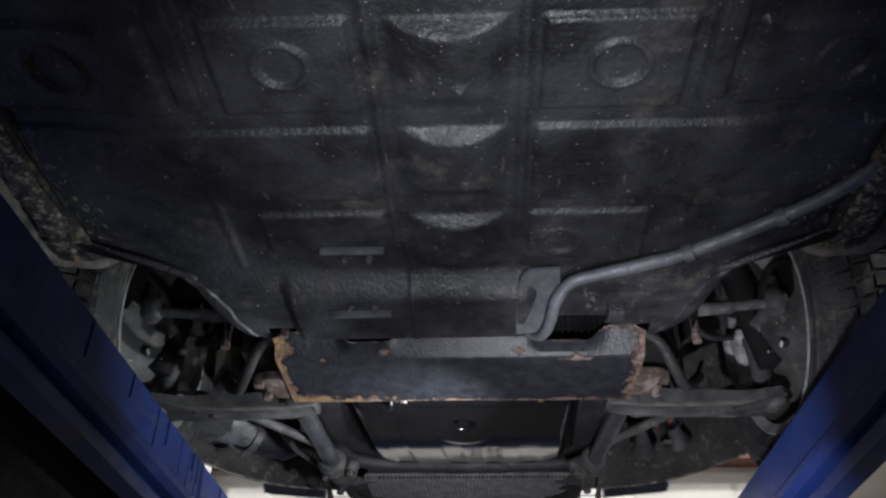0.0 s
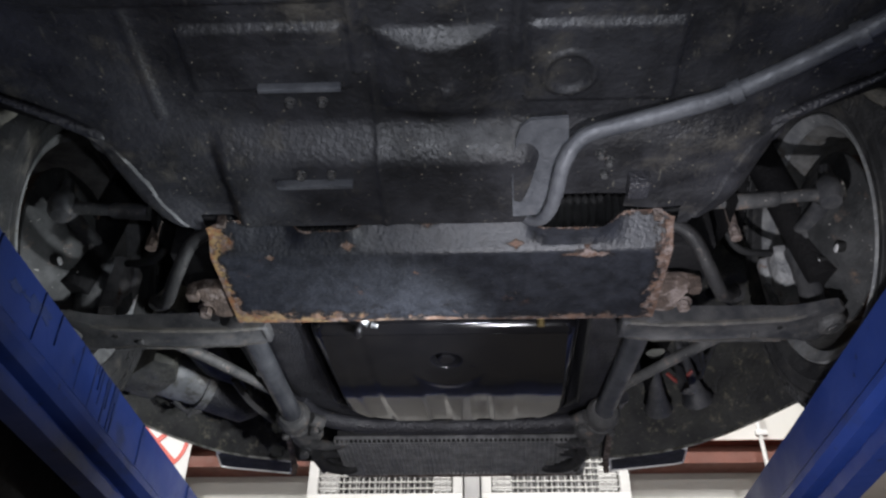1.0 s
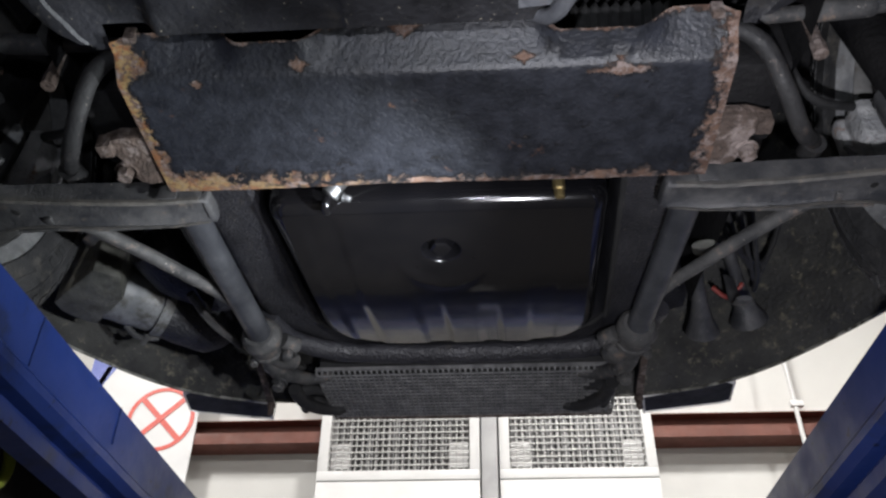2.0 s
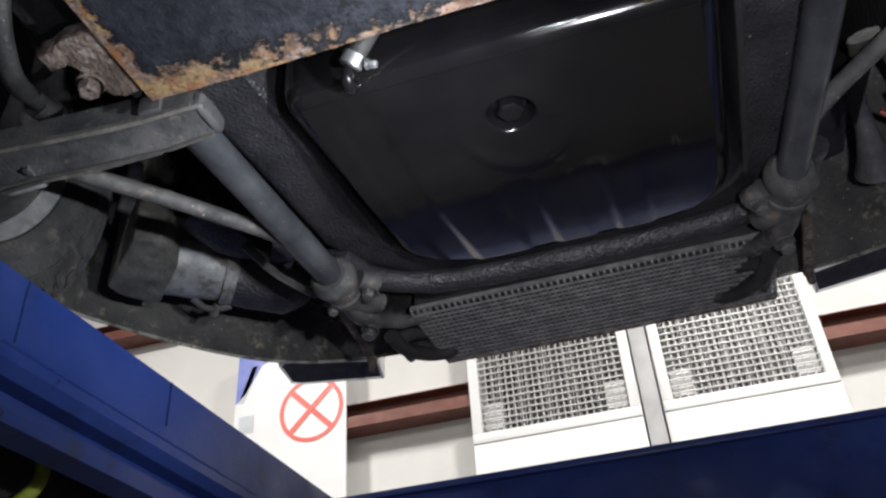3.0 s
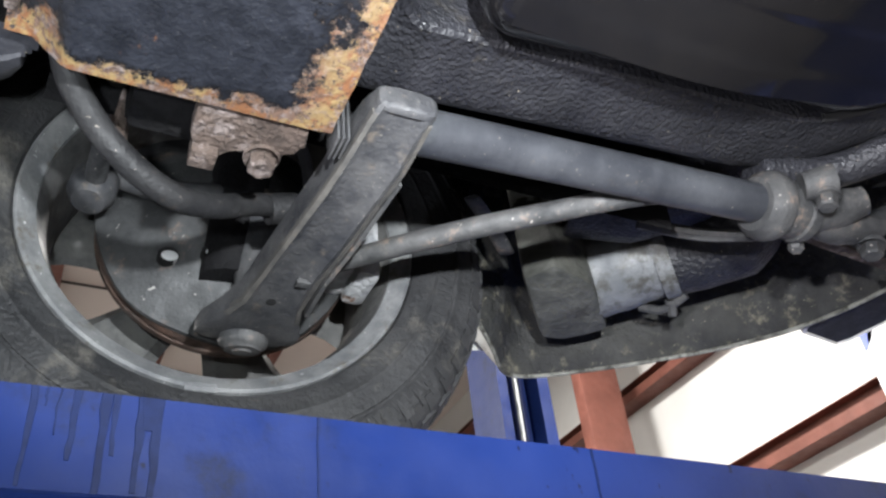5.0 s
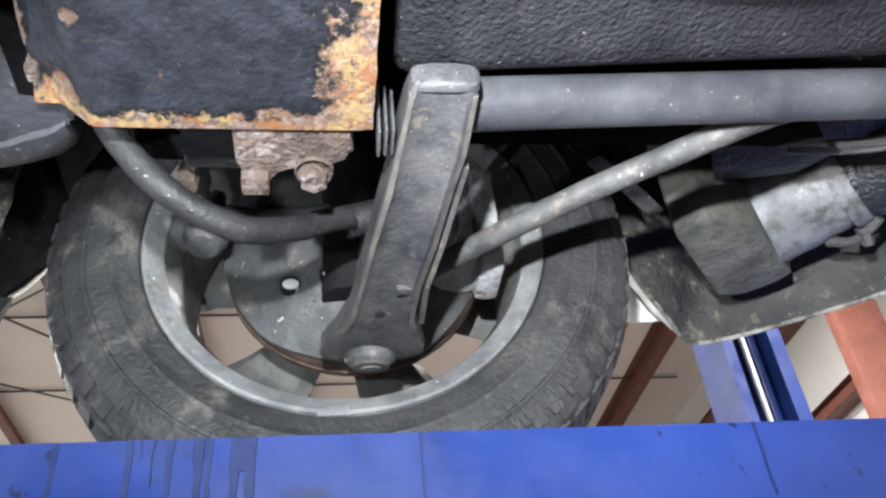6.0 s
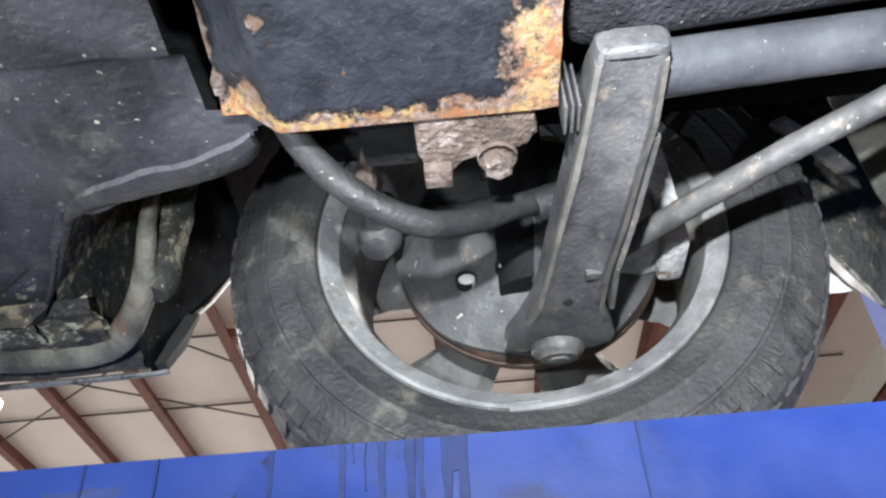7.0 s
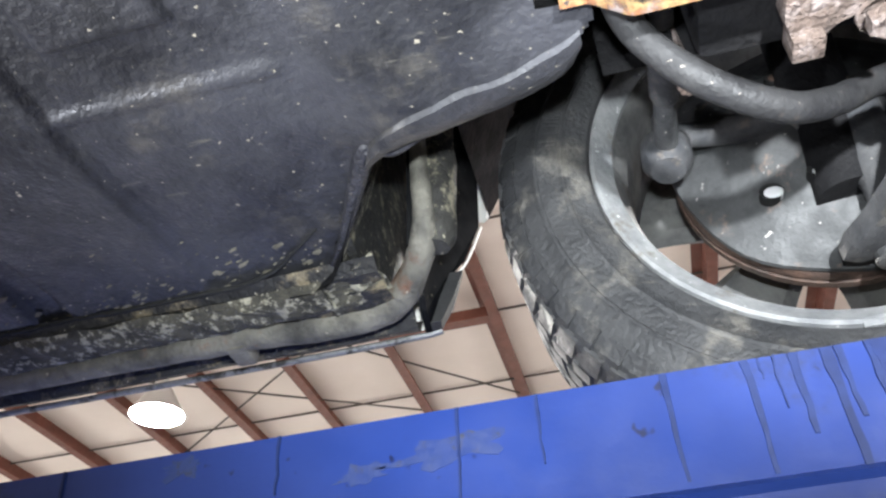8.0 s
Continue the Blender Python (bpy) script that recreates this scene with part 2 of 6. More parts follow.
BEIGE = surf("beige_wall_lining", (0.58, 0.48, 0.37), (0.66, 0.55, 0.43), 1.2, 0.6, 0.8, bump=0.2, bscale=9)
BANNER = surf("white_banner_vinyl", (0.70, 0.70, 0.71), (0.75, 0.75, 0.76), 3, 0.35, 0.5)
BANNER_RED = surf("red_print", (0.62, 0.07, 0.05), (0.68, 0.10, 0.07), 8, 0.4, 0.5)
BANNER_BLUE = surf("blue_print", (0.10, 0.14, 0.48), (0.22, 0.26, 0.60), 4, 0.4, 0.5)
BANNER_GREY = surf("grey_print", (0.45, 0.47, 0.52), (0.52, 0.54, 0.58), 8, 0.4, 0.5)
STRAP = surf("dark_strap", (0.06, 0.05, 0.045), (0.09, 0.075, 0.07), 12, 0.6, 0.8)
RED_WIRE = surf("red_cable", (0.20, 0.025, 0.018), (0.26, 0.04, 0.03), 12, 0.45, 0.6)
GREEN_HOSE = surf("yellow_green_hose", (0.26, 0.32, 0.04), (0.34, 0.40, 0.06), 12, 0.4, 0.5)


def glow(name, colour, strength):
    m, nt, p = nodes_of(name)
    p.inputs["Base Color"].default_value = (0.9, 0.9, 0.9, 1)
    p.inputs["Emission Color"].default_value = (*colour, 1)
    p.inputs["Emission Strength"].default_value = strength
    return m


LENS = glow("lamp_lens", (1, 0.98, 0.95), 25.0)


def rusty_pan_material():
    """Black paint, rusted through along the plate's own edges."""
    m, nt, p = nodes_of("rust_edged_black_plate")
    co = add(nt, "ShaderNodeTexCoord")
    sep = add(nt, "ShaderNodeSeparateXYZ")
    nt.links.new(co.outputs["Object"], sep.inputs[0])
    x, y = sep.outputs[0], sep.outputs[1]
    # closeness to each edge: 1 on the edge, 0 one band further in
    left = math_node(nt, "SUBTRACT", 1.0, math_node(nt, "DIVIDE", math_node(nt, "ADD", x, 0.289), 0.024))
    right = math_node(nt, "SUBTRACT", 1.0, math_node(nt, "DIVIDE", math_node(nt, "SUBTRACT", 0.323, x), 0.030))
    front = math_node(nt, "SUBTRACT", 1.0, math_node(nt, "DIVIDE", math_node(nt, "SUBTRACT", 1.267, y), 0.030))
    near_left = math_node(nt, "SUBTRACT", 1.0, math_node(nt, "DIVIDE", math_node(nt, "ADD", x, 0.275), 0.30), True)
    wide = math_node(nt, "SUBTRACT", 1.0, math_node(nt, "DIVIDE", math_node(nt, "SUBTRACT", 1.267, y), 0.050))
    corner = math_node(nt, "MULTIPLY", wide, near_left)
    front_weak = math_node(nt, "MULTIPLY", front, 0.58)
    back = None
    for px, py, pr, tall in ((0.002, 1.069, 0.030, 2.0), (-0.104, 1.090, 0.020, 1.3), (0.212, 1.106, 0.050, 2.4), (-0.207, 1.103, 0.015, 1.5), (0.118, 1.092, 0.018, 2.4), (0.006, 1.259, 0.034, 1.6), (0.14, 1.262, 0.05, 3.0)):
        dx = math_node(nt, "ABSOLUTE", math_node(nt, "SUBTRACT", x, px))
        dy = math_node(nt, "MULTIPLY", math_node(nt, "ABSOLUTE", math_node(nt, "SUBTRACT", y, py)), tall)
        patch = math_node(nt, "SUBTRACT", 0.95, math_node(nt, "DIVIDE", math_node(nt, "ADD", dx, dy), pr))
        back = patch if back is None else math_node(nt, "MAXIMUM", back, patch)
    rim = math_node(nt, "DIVIDE", math_node(nt, "SUBTRACT", 1.0715, y), 0.0075)
    rear_corner = math_node(nt, "SUBTRACT", 1.1, math_node(nt, "DIVIDE", math_node(nt, "ADD", math_node(nt, "ADD", x, 0.287), math_node(nt, "ABSOLUTE", math_node(nt, "SUBTRACT", y, 1.085))), 0.045))
    edge = left
    for other in (math_node(nt, "MULTIPLY", right, 0.75), math_node(nt, "MULTIPLY", corner, 1.15), front_weak, back, rear_corner, math_node(nt, "MULTIPLY", rim, 0.62)):
        edge = math_node(nt, "MAXIMUM", edge, other)
    ragged = noise_fac(nt, 38, 9, 0.78, 0.25, 0.75)
    amount = math_node(nt, "ADD", math_node(nt, "MULTIPLY", edge, 0.95), math_node(nt, "MULTIPLY", math_node(nt, "SUBTRACT", ragged, 0.60), 0.85))
    ramp = smooth_range(nt, 0.26, 0.44)
    nt.links.new(amount, ramp.inputs["Value"])
    mask = ramp.outputs[0]
    paint = mix(nt, noise_fac(nt, 40, 6, 0.7, 0.3, 0.7), (0.008, 0.009, 0.012), (0.022, 0.024, 0.031))
    paint = mix(nt, noise_fac(nt, 200, 3, 0.6, 0.66, 0.74), paint, (0.045, 0.046, 0.052))
    paint = mix(nt, noise_fac(nt, 26, 8, 0.75, 0.64, 0.72), paint, (0.12, 0.06, 0.035))
    crust = smooth_range(nt, 0.10, 0.24)
    nt.links.new(amount, crust.inputs["Value"])
    paint = mix(nt, crust.outputs[0], paint, (0.005, 0.005, 0.006))
    brown = mix(nt, noise_fac(nt, 60, 7, 0.75, 0.35, 0.65), (0.06, 0.032, 0.022), (0.165, 0.10, 0.07))
    brown = mix(nt, noise_fac(nt, 95, 6, 0.75, 0.46, 0.62), brown, (0.185, 0.148, 0.135))
    # orange and yellow flakes where the left edge and front corner have gone deepest
    deep = math_node(nt, "MAXIMUM", math_node(nt, "MAXIMUM", left, rear_corner), math_node(nt, "MULTIPLY", corner, 0.7))
    flakes = math_node(nt, "MULTIPLY", noise_fac(nt, 48, 7, 0.75, 0.44, 0.54), math_node(nt, "MULTIPLY", deep, 1.8, True), True)
    brown = mix(nt, flakes, brown, mix(nt, noise_fac(nt, 75, 6, 0.7, 0.42, 0.58), (0.175, 0.072, 0.028), (0.23, 0.155, 0.065)))
    brown = mix(nt, noise_fac(nt, 120, 6, 0.75, 0.54, 0.64), brown, (0.035, 0.026, 0.024))
    nt.links.new(mix(nt, mask, paint, brown), p.inputs["Base Color"])
    rg = add(nt, "ShaderNodeMapRange")
    rg.inputs["To Min"].default_value, rg.inputs["To Max"].default_value = 0.46, 0.9
    nt.links.new(mask, rg.inputs["Value"])
    nt.links.new(rg.outputs[0], p.inputs["Roughness"])
    n = add(nt, "ShaderNodeTexNoise", Scale=190.0, Detail=3.0, Roughness=0.55)
    nt.links.new(co.outputs["Object"], n.inputs["Vector"])
    hgt = math_node(nt, "ADD", math_node(nt, "MULTIPLY", n.outputs["Fac"], 0.6), math_node(nt, "MULTIPLY", mask, -0.5))
    p.inputs["Specular IOR Level"].default_value = 0.5
    b = add(nt, "ShaderNodeBump", Strength=0.6, Distance=0.004)
    nt.links.new(hgt, b.inputs["Height"])
    nt.links.new(b.outputs[0], p.inputs["Normal"])
    return m


RUST_PAN = rusty_pan_material()


# ---- mesh helpers ----
def thing(name, at, label, category, **kw):
    ob = new(name)
    ob.location = at
    ob.empty_display_size = 0.1
    return tagged(ob, label, category, **kw)


def link_mesh(name, bm, material, smooth=True):
    me = bpy.data.meshes.new(name)
    bmesh.ops.recalc_face_normals(bm, faces=bm.faces[:])
    bm.to_mesh(me)
    bm.free()
    me.materials.append(material)
    if smooth:
        me.shade_smooth()
        me.set_sharp_from_angle(angle=radians(38))
    return new(name, me)


def part(name, bm, material, parent, label="", smooth=True):
    ob = link_mesh(name, bm, material, smooth)
    ob.parent = parent
    if parent.type == "EMPTY":
        ob.matrix_parent_inverse = Matrix.Translation(parent.location).inverted()
    return tagged(ob, label) if label else ob


def solid(name, bm, material, label, category, smooth=True, **kw):
    return tagged(link_mesh(name, bm, material, smooth), label, category, **kw)


def box(bm, lo, hi, bevel=0.0, m=None):
    lo, hi = Vector(lo), Vector(hi)
    tmp = bmesh.new()
    bmesh.ops.create_cube(tmp, size=1.0, matrix=Matrix.LocRotScale((lo + hi) / 2, None, hi - lo))
    if bevel:
        bmesh.ops.bevel(tmp, geom=tmp.edges[:], offset=bevel, segments=2, affect="EDGES", profile=0.6)
    if m is not None:
        bmesh.ops.transform(tmp, matrix=m, verts=tmp.verts[:])
    join(bm, tmp)
    return bm


def join(bm, tmp):
    made = {v: bm.verts.new(v.co) for v in tmp.verts}
    for f in tmp.faces:
        bm.faces.new([made[v] for v in f.verts])
    tmp.free()


def spline(points, steps=6):
    pts = [Vector(p) for p in points]
    if len(pts) < 3 or steps <= 1:
        return pts
    out = []
    for i in range(len(pts) - 1):
        p0, p1, p2, p3 = pts[max(i - 1, 0)], pts[i], pts[i + 1], pts[min(i + 2, len(pts) - 1)]
        for k in range(steps):
            t = k / steps
            out.append(0.5 * (2 * p1 + (p2 - p0) * t + (2 * p0 - 5 * p1 + 4 * p2 - p3) * t * t + (3 * p1 - p0 - 3 * p2 + p3) * t ** 3))
    return out + [pts[-1]]


def sweep(bm, points, radius, segs=12, steps=6, flat=1.0, wobble=0.0):
    """A round (or flattened) bar along a smooth line. radius: one number or one for each given point."""
    pts = spline(points, steps)
    n = len(pts)
    radii = [radius] * n if not isinstance(radius, (list, tuple)) else [float(v) for v in np.interp(np.linspace(0, 1, n), np.linspace(0, 1, len(radius)), radius)]
    up = Vector((0.13, 0.21, 0.97))
    rings = []
    for i, p in enumerate(pts):
        d = (pts[min(i + 1, n - 1)] - pts[max(i - 1, 0)]).normalized()
        side = d.cross(up).normalized()
        top = side.cross(d)
        r = radii[i] * (1 + wobble * noise.noise(p * 60))
        rings.append([bm.verts.new(p + r * (math.cos(a) * side + flat * math.sin(a) * top)) for a in (2 * math.pi * k / segs for k in range(segs))])
    for a, b in zip(rings, rings[1:]):
        for k in range(segs):
            bm.faces.new((a[k], a[(k + 1) % segs], b[(k + 1) % segs], b[k]))
    bm.faces.new(rings[0][::-1])
    bm.faces.new(rings[-1])
    return bm


def turned(bm, profile, at, axis, segs=32, closed=False):
    """A turned body: profile of (radius, height) along axis from at."""
    rot = Vector(axis).normalized().to_track_quat("Z", "Y").to_matrix().to_4x4()
    m = Matrix.Translation(at) @ rot
    rings = []
    for r, h in profile:
        if r < 1e-6:
            rings.append([bm.verts.new(m @ Vector((0, 0, h)))])
        else:
            rings.append([bm.verts.new(m @ Vector((r * math.cos(2 * math.pi * k / segs), r * math.sin(2 * math.pi * k / segs), h))) for k in range(segs)])
    pairs = list(zip(rings, rings[1:])) + ([(rings[-1], rings[0])] if closed else [])
    for a, b in pairs:
        for k in range(segs):
            j = (k + 1) % segs
            if len(a) == 1 and len(b) == 1:
                continue
            if len(a) == 1:
                bm.faces.new((a[0], b[j], b[k]))
            elif len(b) == 1:
                bm.faces.new((a[k], a[j], b[0]))
            else:
                bm.faces.new((a[k], a[j], b[j], b[k]))
    return bm


def loft(bm, loops, closed=True, caps=False):
    rings = [[bm.verts.new(p) for p in loop] for loop in loops]
    n = len(rings[0])
    for a, b in zip(rings, rings[1:]):
        for k in range(n if closed else n - 1):
            bm.faces.new((a[k], a[(k + 1) % n], b[(k + 1) % n], b[k]))
    if caps:
        bm.faces.new(rings[0][::-1])
        bm.faces.new(rings[-1])
    return bm


def prism(bm, outline, z0, z1, m=None, bevel=0.0):
    """An outline in x and y drawn up from z0 to z1."""
    tmp = bmesh.new()
    loft(tmp, [[Vector((x, y, z0)) for x, y in outline], [Vector((x, y, z1)) for x, y in outline]], caps=True)
    if bevel:
        bmesh.ops.bevel(tmp, geom=tmp.edges[:], offset=bevel, segments=2, affect="EDGES", profile=0.6)
    if m is not None:
        bmesh.ops.transform(tmp, matrix=m, verts=tmp.verts[:])
    join(bm, tmp)
    return bm


def rounded_rect(x0, x1, y0, y1, radii, n=7):
    """Corner points, from the rear left one round; radii: rear left, rear right, front right, front left."""
    out = []
    for (cx, cy, a0), r in zip(((x0, y0, 180), (x1, y0, 270), (x1, y1, 0), (x0, y1, 90)), radii):
        ox, oy = cx + (r if cx == x0 else -r), cy + (r if cy == y0 else -r)
        out += [(ox + r * math.cos(radians(a0 + 90 * k / n)), oy + r * math.sin(radians(a0 + 90 * k / n))) for k in range(n + 1)]
    return out


def hexbolt(bm, at, axis, r, h):
    turned(bm, [(0, 0), (r * 1.35, 0), (r * 1.35, h * 0.25), (r * 1.3, h * 0.3), (r * 1.3, h * 0.3)], at, axis, 14)
    turned(bm, [(r, h * 0.3), (r, h), (r * 0.8, h * 1.12), (0, h * 1.12)], at, axis, 6)
    return bm


B = bmesh.new
X0 = 0.0165  # the car's middle


def at(s, d, y, z):
    """A place d metres from the car's middle, on side s (-1 left, 1 right). Ahead of the axle the nose narrows and droops."""
    w = max(y - 1.25, 0.0)
    return Vector((X0 - 0.017 * w + s * (d - 0.075 * w), y - 0.06 * w, z - 0.045 * w))


def nose_part(*args, **kw):
    """A part of the nose between the two sides, set down by the same droop."""
    ob = part(*args, **kw)
    droop(ob.data)
    return ob


def droop(me):
    for v in me.vertices:
        w = max(v.co.y - 1.25, 0.0)
        v.co += w * Vector((0.040 - 0.05 * v.co.x, -0.06, -0.045))


# ---- the building ----
def wall(name, lo, hi, material, label):
    return solid(name, box(B(), lo, hi), material, label, "wall", smooth=False, kind="structure")


WALL_Y = 5.67
solid("floor", box(B(), (-11.3, -9.3, -0.2), (9.3, 6.3, 0.0)), CONCRETE, "stained grey concrete workshop floor", "floor", smooth=False, kind="structure")
wall("wall_north", (-11.3, WALL_Y, 0), (9.3, WALL_Y + 0.2, 6.3), WALL_WHITE, "white-lined front wall of the steel workshop")
wall("wall_south", (-11.3, -9.3, 0), (9.3, -9.1, 6.3), WALL_WHITE, "white-lined rear wall of the steel workshop")
wall("wall_west", (-11.3, -9.1, 0), (-11.1, WALL_Y, 6.3), WALL_WHITE, "white-lined side wall of the steel workshop")
wall("wall_east", (9.1, -9.1, 0), (9.3, WALL_Y, 6.3), BEIGE, "beige side wall of the steel workshop")
CEIL_Z = 6.25
# unseen boards, added to darken tank reflections and light bounced under the car
UNSEEN_BOARD = surf("unseen_dark_board", (0.030, 0.030, 0.032), (0.05, 0.05, 0.052), 2, 0.5, 0.7, bump=0.1, bscale=20)
for lo, hi in (((-11.1, WALL_Y - 0.012, 0), (9.1, WALL_Y - 0.001, 0.95)), ((-11.1, -9.099, 0), (9.1, -9.088, 0.95)), ((-11.099, -9.08, 0), (-11.088, WALL_Y - 0.02, 0.95)), ((9.088, -9.08, 0), (9.099, WALL_Y - 0.02, 0.95))):
    solid("wainscot", box(B(), lo, hi), UNSEEN_BOARD, "unseen dark board added along the wall foot to cut bounced light", "wainscot", smooth=False, group="wall wainscots", kind="structure")
solid("ceiling", box(B(), (-11.3, -9.3, CEIL_Z), (9.3, WALL_Y + 0.2, CEIL_Z + 0.15)), CEILING, "pale pinkish insulation lining under the roof", "ceiling", smooth=False, kind="structure")


def z_purlin(lo, hi, along, depth, flange, t=0.006):
    """A Z-shaped purlin between two points, hanging depth below them (along x) or standing off a wall (along z drop)."""
    bm = B()
    if along == "roof":
        y, z = lo[1], lo[2]
        box(bm, (lo[0], y - t / 2, z - depth), (hi[0], y + t / 2, z))
        box(bm, (lo[0], y + t / 2, z - depth), (hi[0], y + flange, z - depth + t))
        box(bm, (lo[0], y - flange, z - t), (hi[0], y - t / 2, z - 0.001))
        box(bm, (lo[0], y + flange - t, z - depth + t), (hi[0], y + flange, z - depth + 0.025))
    else:
        y, z = lo[1], lo[2]
        box(bm, (lo[0], y - depth, z - t / 2), (hi[0], y, z + t / 2))
        box(bm, (lo[0], y - depth, z + t / 2), (hi[0], y - depth + t, z + flange))
        box(bm, (lo[0], y - t, z - flange), (hi[0], y - 0.001, z - t / 2))
    return bm


PURLIN_Y = [-8.6, -7.6, -6.5, -5.4, -4.3, -3.25, -2.27, -1.17, -0.04, 0.95, 2.0, 3.1, 4.15, 4.75]
for py in PURLIN_Y:
    solid("purlin", z_purlin((-11.1, py, CEIL_Z), (9.1, py, CEIL_Z), "roof", 0.20, 0.10), OXIDE, "red oxide painted steel roof purlin", "purlin", smooth=False,
          group="roof purlins", kind="structure")
for gz in (1.2, 2.4, 3.56, 4.62, 5.6):
    for gx0, gx1 in ((-11.1, -1.04), (1.066, 9.1)) if 2.9 < gz < 4.5 else ((-11.1, 9.1),):
        bm = B()
        box(bm, (gx0, WALL_Y - 0.17, gz), (gx1, WALL_Y, gz + 0.006))
        box(bm, (gx0, WALL_Y - 0.176, gz - 0.0), (gx1, WALL_Y - 0.17, gz + 0.075))
        box(bm, (gx0, WALL_Y - 0.006, gz + 0.006), (gx1, WALL_Y - 0.001, gz + 0.20))
        box(bm, (gx0, WALL_Y - 0.09, gz + 0.194), (gx1, WALL_Y - 0.006, gz + 0.20))
        solid("girt", bm, OXIDE, "red oxide painted steel wall girt", "girt", smooth=False, group="wall girts", kind="structure")


solid("steel_column", box(B(), (-4.64, 4.80, 0), (-4.52, 5.16, CEIL_Z), 0.006), OXIDE, "red oxide painted steel frame column by the wall", "column", kind="structure")
for sx in (-9.6, -8.2, -6.8, -5.4):
    bm = sweep(B(), [(sx, -9.0, CEIL_Z - 0.025), (sx, 5.3, CEIL_Z - 0.025)], 0.012, 6, 1)
    solid("insulation_strap", bm, STRAP, "thin dark strap under the roof insulation", "strap", group="roof straps", kind="structure")
for a, b in (((-8.6, -4.4, CEIL_Z - 0.12), (-6.2, -1.2, CEIL_Z - 0.12)), ((-6.4, -4.4, CEIL_Z - 0.12), (-8.4, -1.2, CEIL_Z - 0.12)), ((-9.4, 0.9, CEIL_Z - 0.12), (-6.0, -2.3, CEIL_Z - 0.12))):
    solid("brace_rod", sweep(B(), [a, b], 0.011, 6, 1), STRAP, "thin steel wind brace rod under the roof", "rod", group="roof brace rods", kind="structure")
# a strut between two purlins
solid("purlin_strut", box(B(), (-6.75, -1.17, CEIL_Z - 0.19), (-6.62, -0.05, CEIL_Z - 0.08)), OXIDE, "short red oxide strut between roof purlins", "strut", smooth=False, kind="structure")


def bay_lamp(x, y):
    th = thing("high_bay_lamp", (x, y, CEIL_Z - 0.2), "round white high-bay lamp hanging under the roof", "ceiling lamp", group="high-bay lamps")
    part("housing", turned(B(), [(0, 0.45), (0.05, 0.45), (0.08, 0.36), (0.2, 0.14), (0.29, 0.0), (0.275, 0.0), (0.19, 0.13), (0.0, 0.3)], (x, y, 5.74), (0, 0, 1), 28), FRAME_WHITE, th)
    part("lens", turned(B(), [(0, 0.0), (0.27, 0.0), (0.26, 0.015), (0, 0.02)], (x, y, 5.745), (0, 0, 1), 28), LENS, th, "glowing round lamp lens")
    part("hanger", sweep(B(), [(x, y, 6.19), (x, y, 6.25)], 0.01, 8, 1), STRAP, th)
    return th


for bx, by in BAYS:
    bay_lamp(bx, by)


def mesh_panel(x0, x1, z0, z1):
    """A white-framed recessed vent with wire mesh before dark fins."""
    yf = WALL_Y - 0.22
    th = thing("mesh_vent_panel", ((x0 + x1) / 2, yf, z0), "white-framed vent panel with square wire mesh on the wall", "vent panel", group="vent panels")
    fw = 0.062
    for name, lo, hi in (("frame_rail", (x0, yf, z0), (x1, yf + 0.10, z0 + fw)), ("frame_rail", (x0, yf, z1 - fw), (x1, yf + 0.10, z1)),
                         ("frame_stile", (x0, yf, z0 + fw), (x0 + fw, yf + 0.10, z1 - fw)), ("frame_stile", (x1 - fw, yf, z0 + fw), (x1, yf + 0.10, z1 - fw))):
        part(name, box(B(), lo, hi, 0.004), FRAME_WHITE, th)
    bm = B()
    nx, nz = int((x1 - x0 - 2 * fw) / 0.042), int((z1 - z0 - 2 * fw) / 0.042)
    for i in range(nx + 1):
        x = x0 + fw + (x1 - x0 - 2 * fw) * i / nx
        box(bm, (x - 0.0032, yf + 0.03, z0 + fw), (x + 0.0032, yf + 0.036, z1 - fw))
    for i in range(nz + 1):
        z = z0 + fw + (z1 - z0 - 2 * fw) * i / nz
        box(bm, (x0 + fw, yf + 0.022, z - 0.0042), (x1 - fw, yf + 0.03, z + 0.0042))
    tagged(part("wire_mesh", bm, WIRE, th, "galvanised square wire mesh", smooth=False), kind="stuff")
    for i in range(26):
        x = x0 + fw + 0.02 + (x1 - x0 - 2 * fw - 0.04) * i / 25
        part("cooling_fin", box(B(), (x - 0.004, yf + 0.12, z0 + fw + 0.05), (x + 0.004, yf + 0.19, z1 - fw)), FIN, th, smooth=False)
    part("backing", box(B(), (x0, yf + 0.195, z0), (x1, yf + 0.215, z1)), FIN, th, smooth=False)
    part("drip_tray", box(B(), (x0 + fw, yf + 0.11, z0 + fw), (x1 - fw, yf + 0.19, z0 + fw + 0.04), 0.004), FIN, th)
    for cx in (x0 + fw + 0.01, x1 - fw - 0.13):
        part("terminal_box", box(B(), (cx, yf + 0.045, z0 + fw + 0.03), (cx + 0.12, yf + 0.11, z0 + fw + 0.20), 0.006), FRAME_WHITE, th, "small white terminal box")
    return th


mesh_panel(-1.028, -0.021, 3.290, 4.44)
mesh_panel(0.100, 1.054, 3.290, 4.44)
for x0, x1 in ((-1.028, -0.021), (0.100, 1.054)):
    solid("apron_panel", box(B(), (x0, WALL_Y - 0.215, 1.9), (x1, WALL_Y - 0.0, 3.284), 0.004), FRAME_WHITE, "plain white sheet panel below the vent", "panel", group="apron panels", kind="structure")
solid("vent_post", box(B(), (-0.010, WALL_Y - 0.25, 0.0), (0.088, WALL_Y - 0.001, 4.6), 0.006), POST_GREY, "grey square steel post between the vent panels", "post", kind="structure")
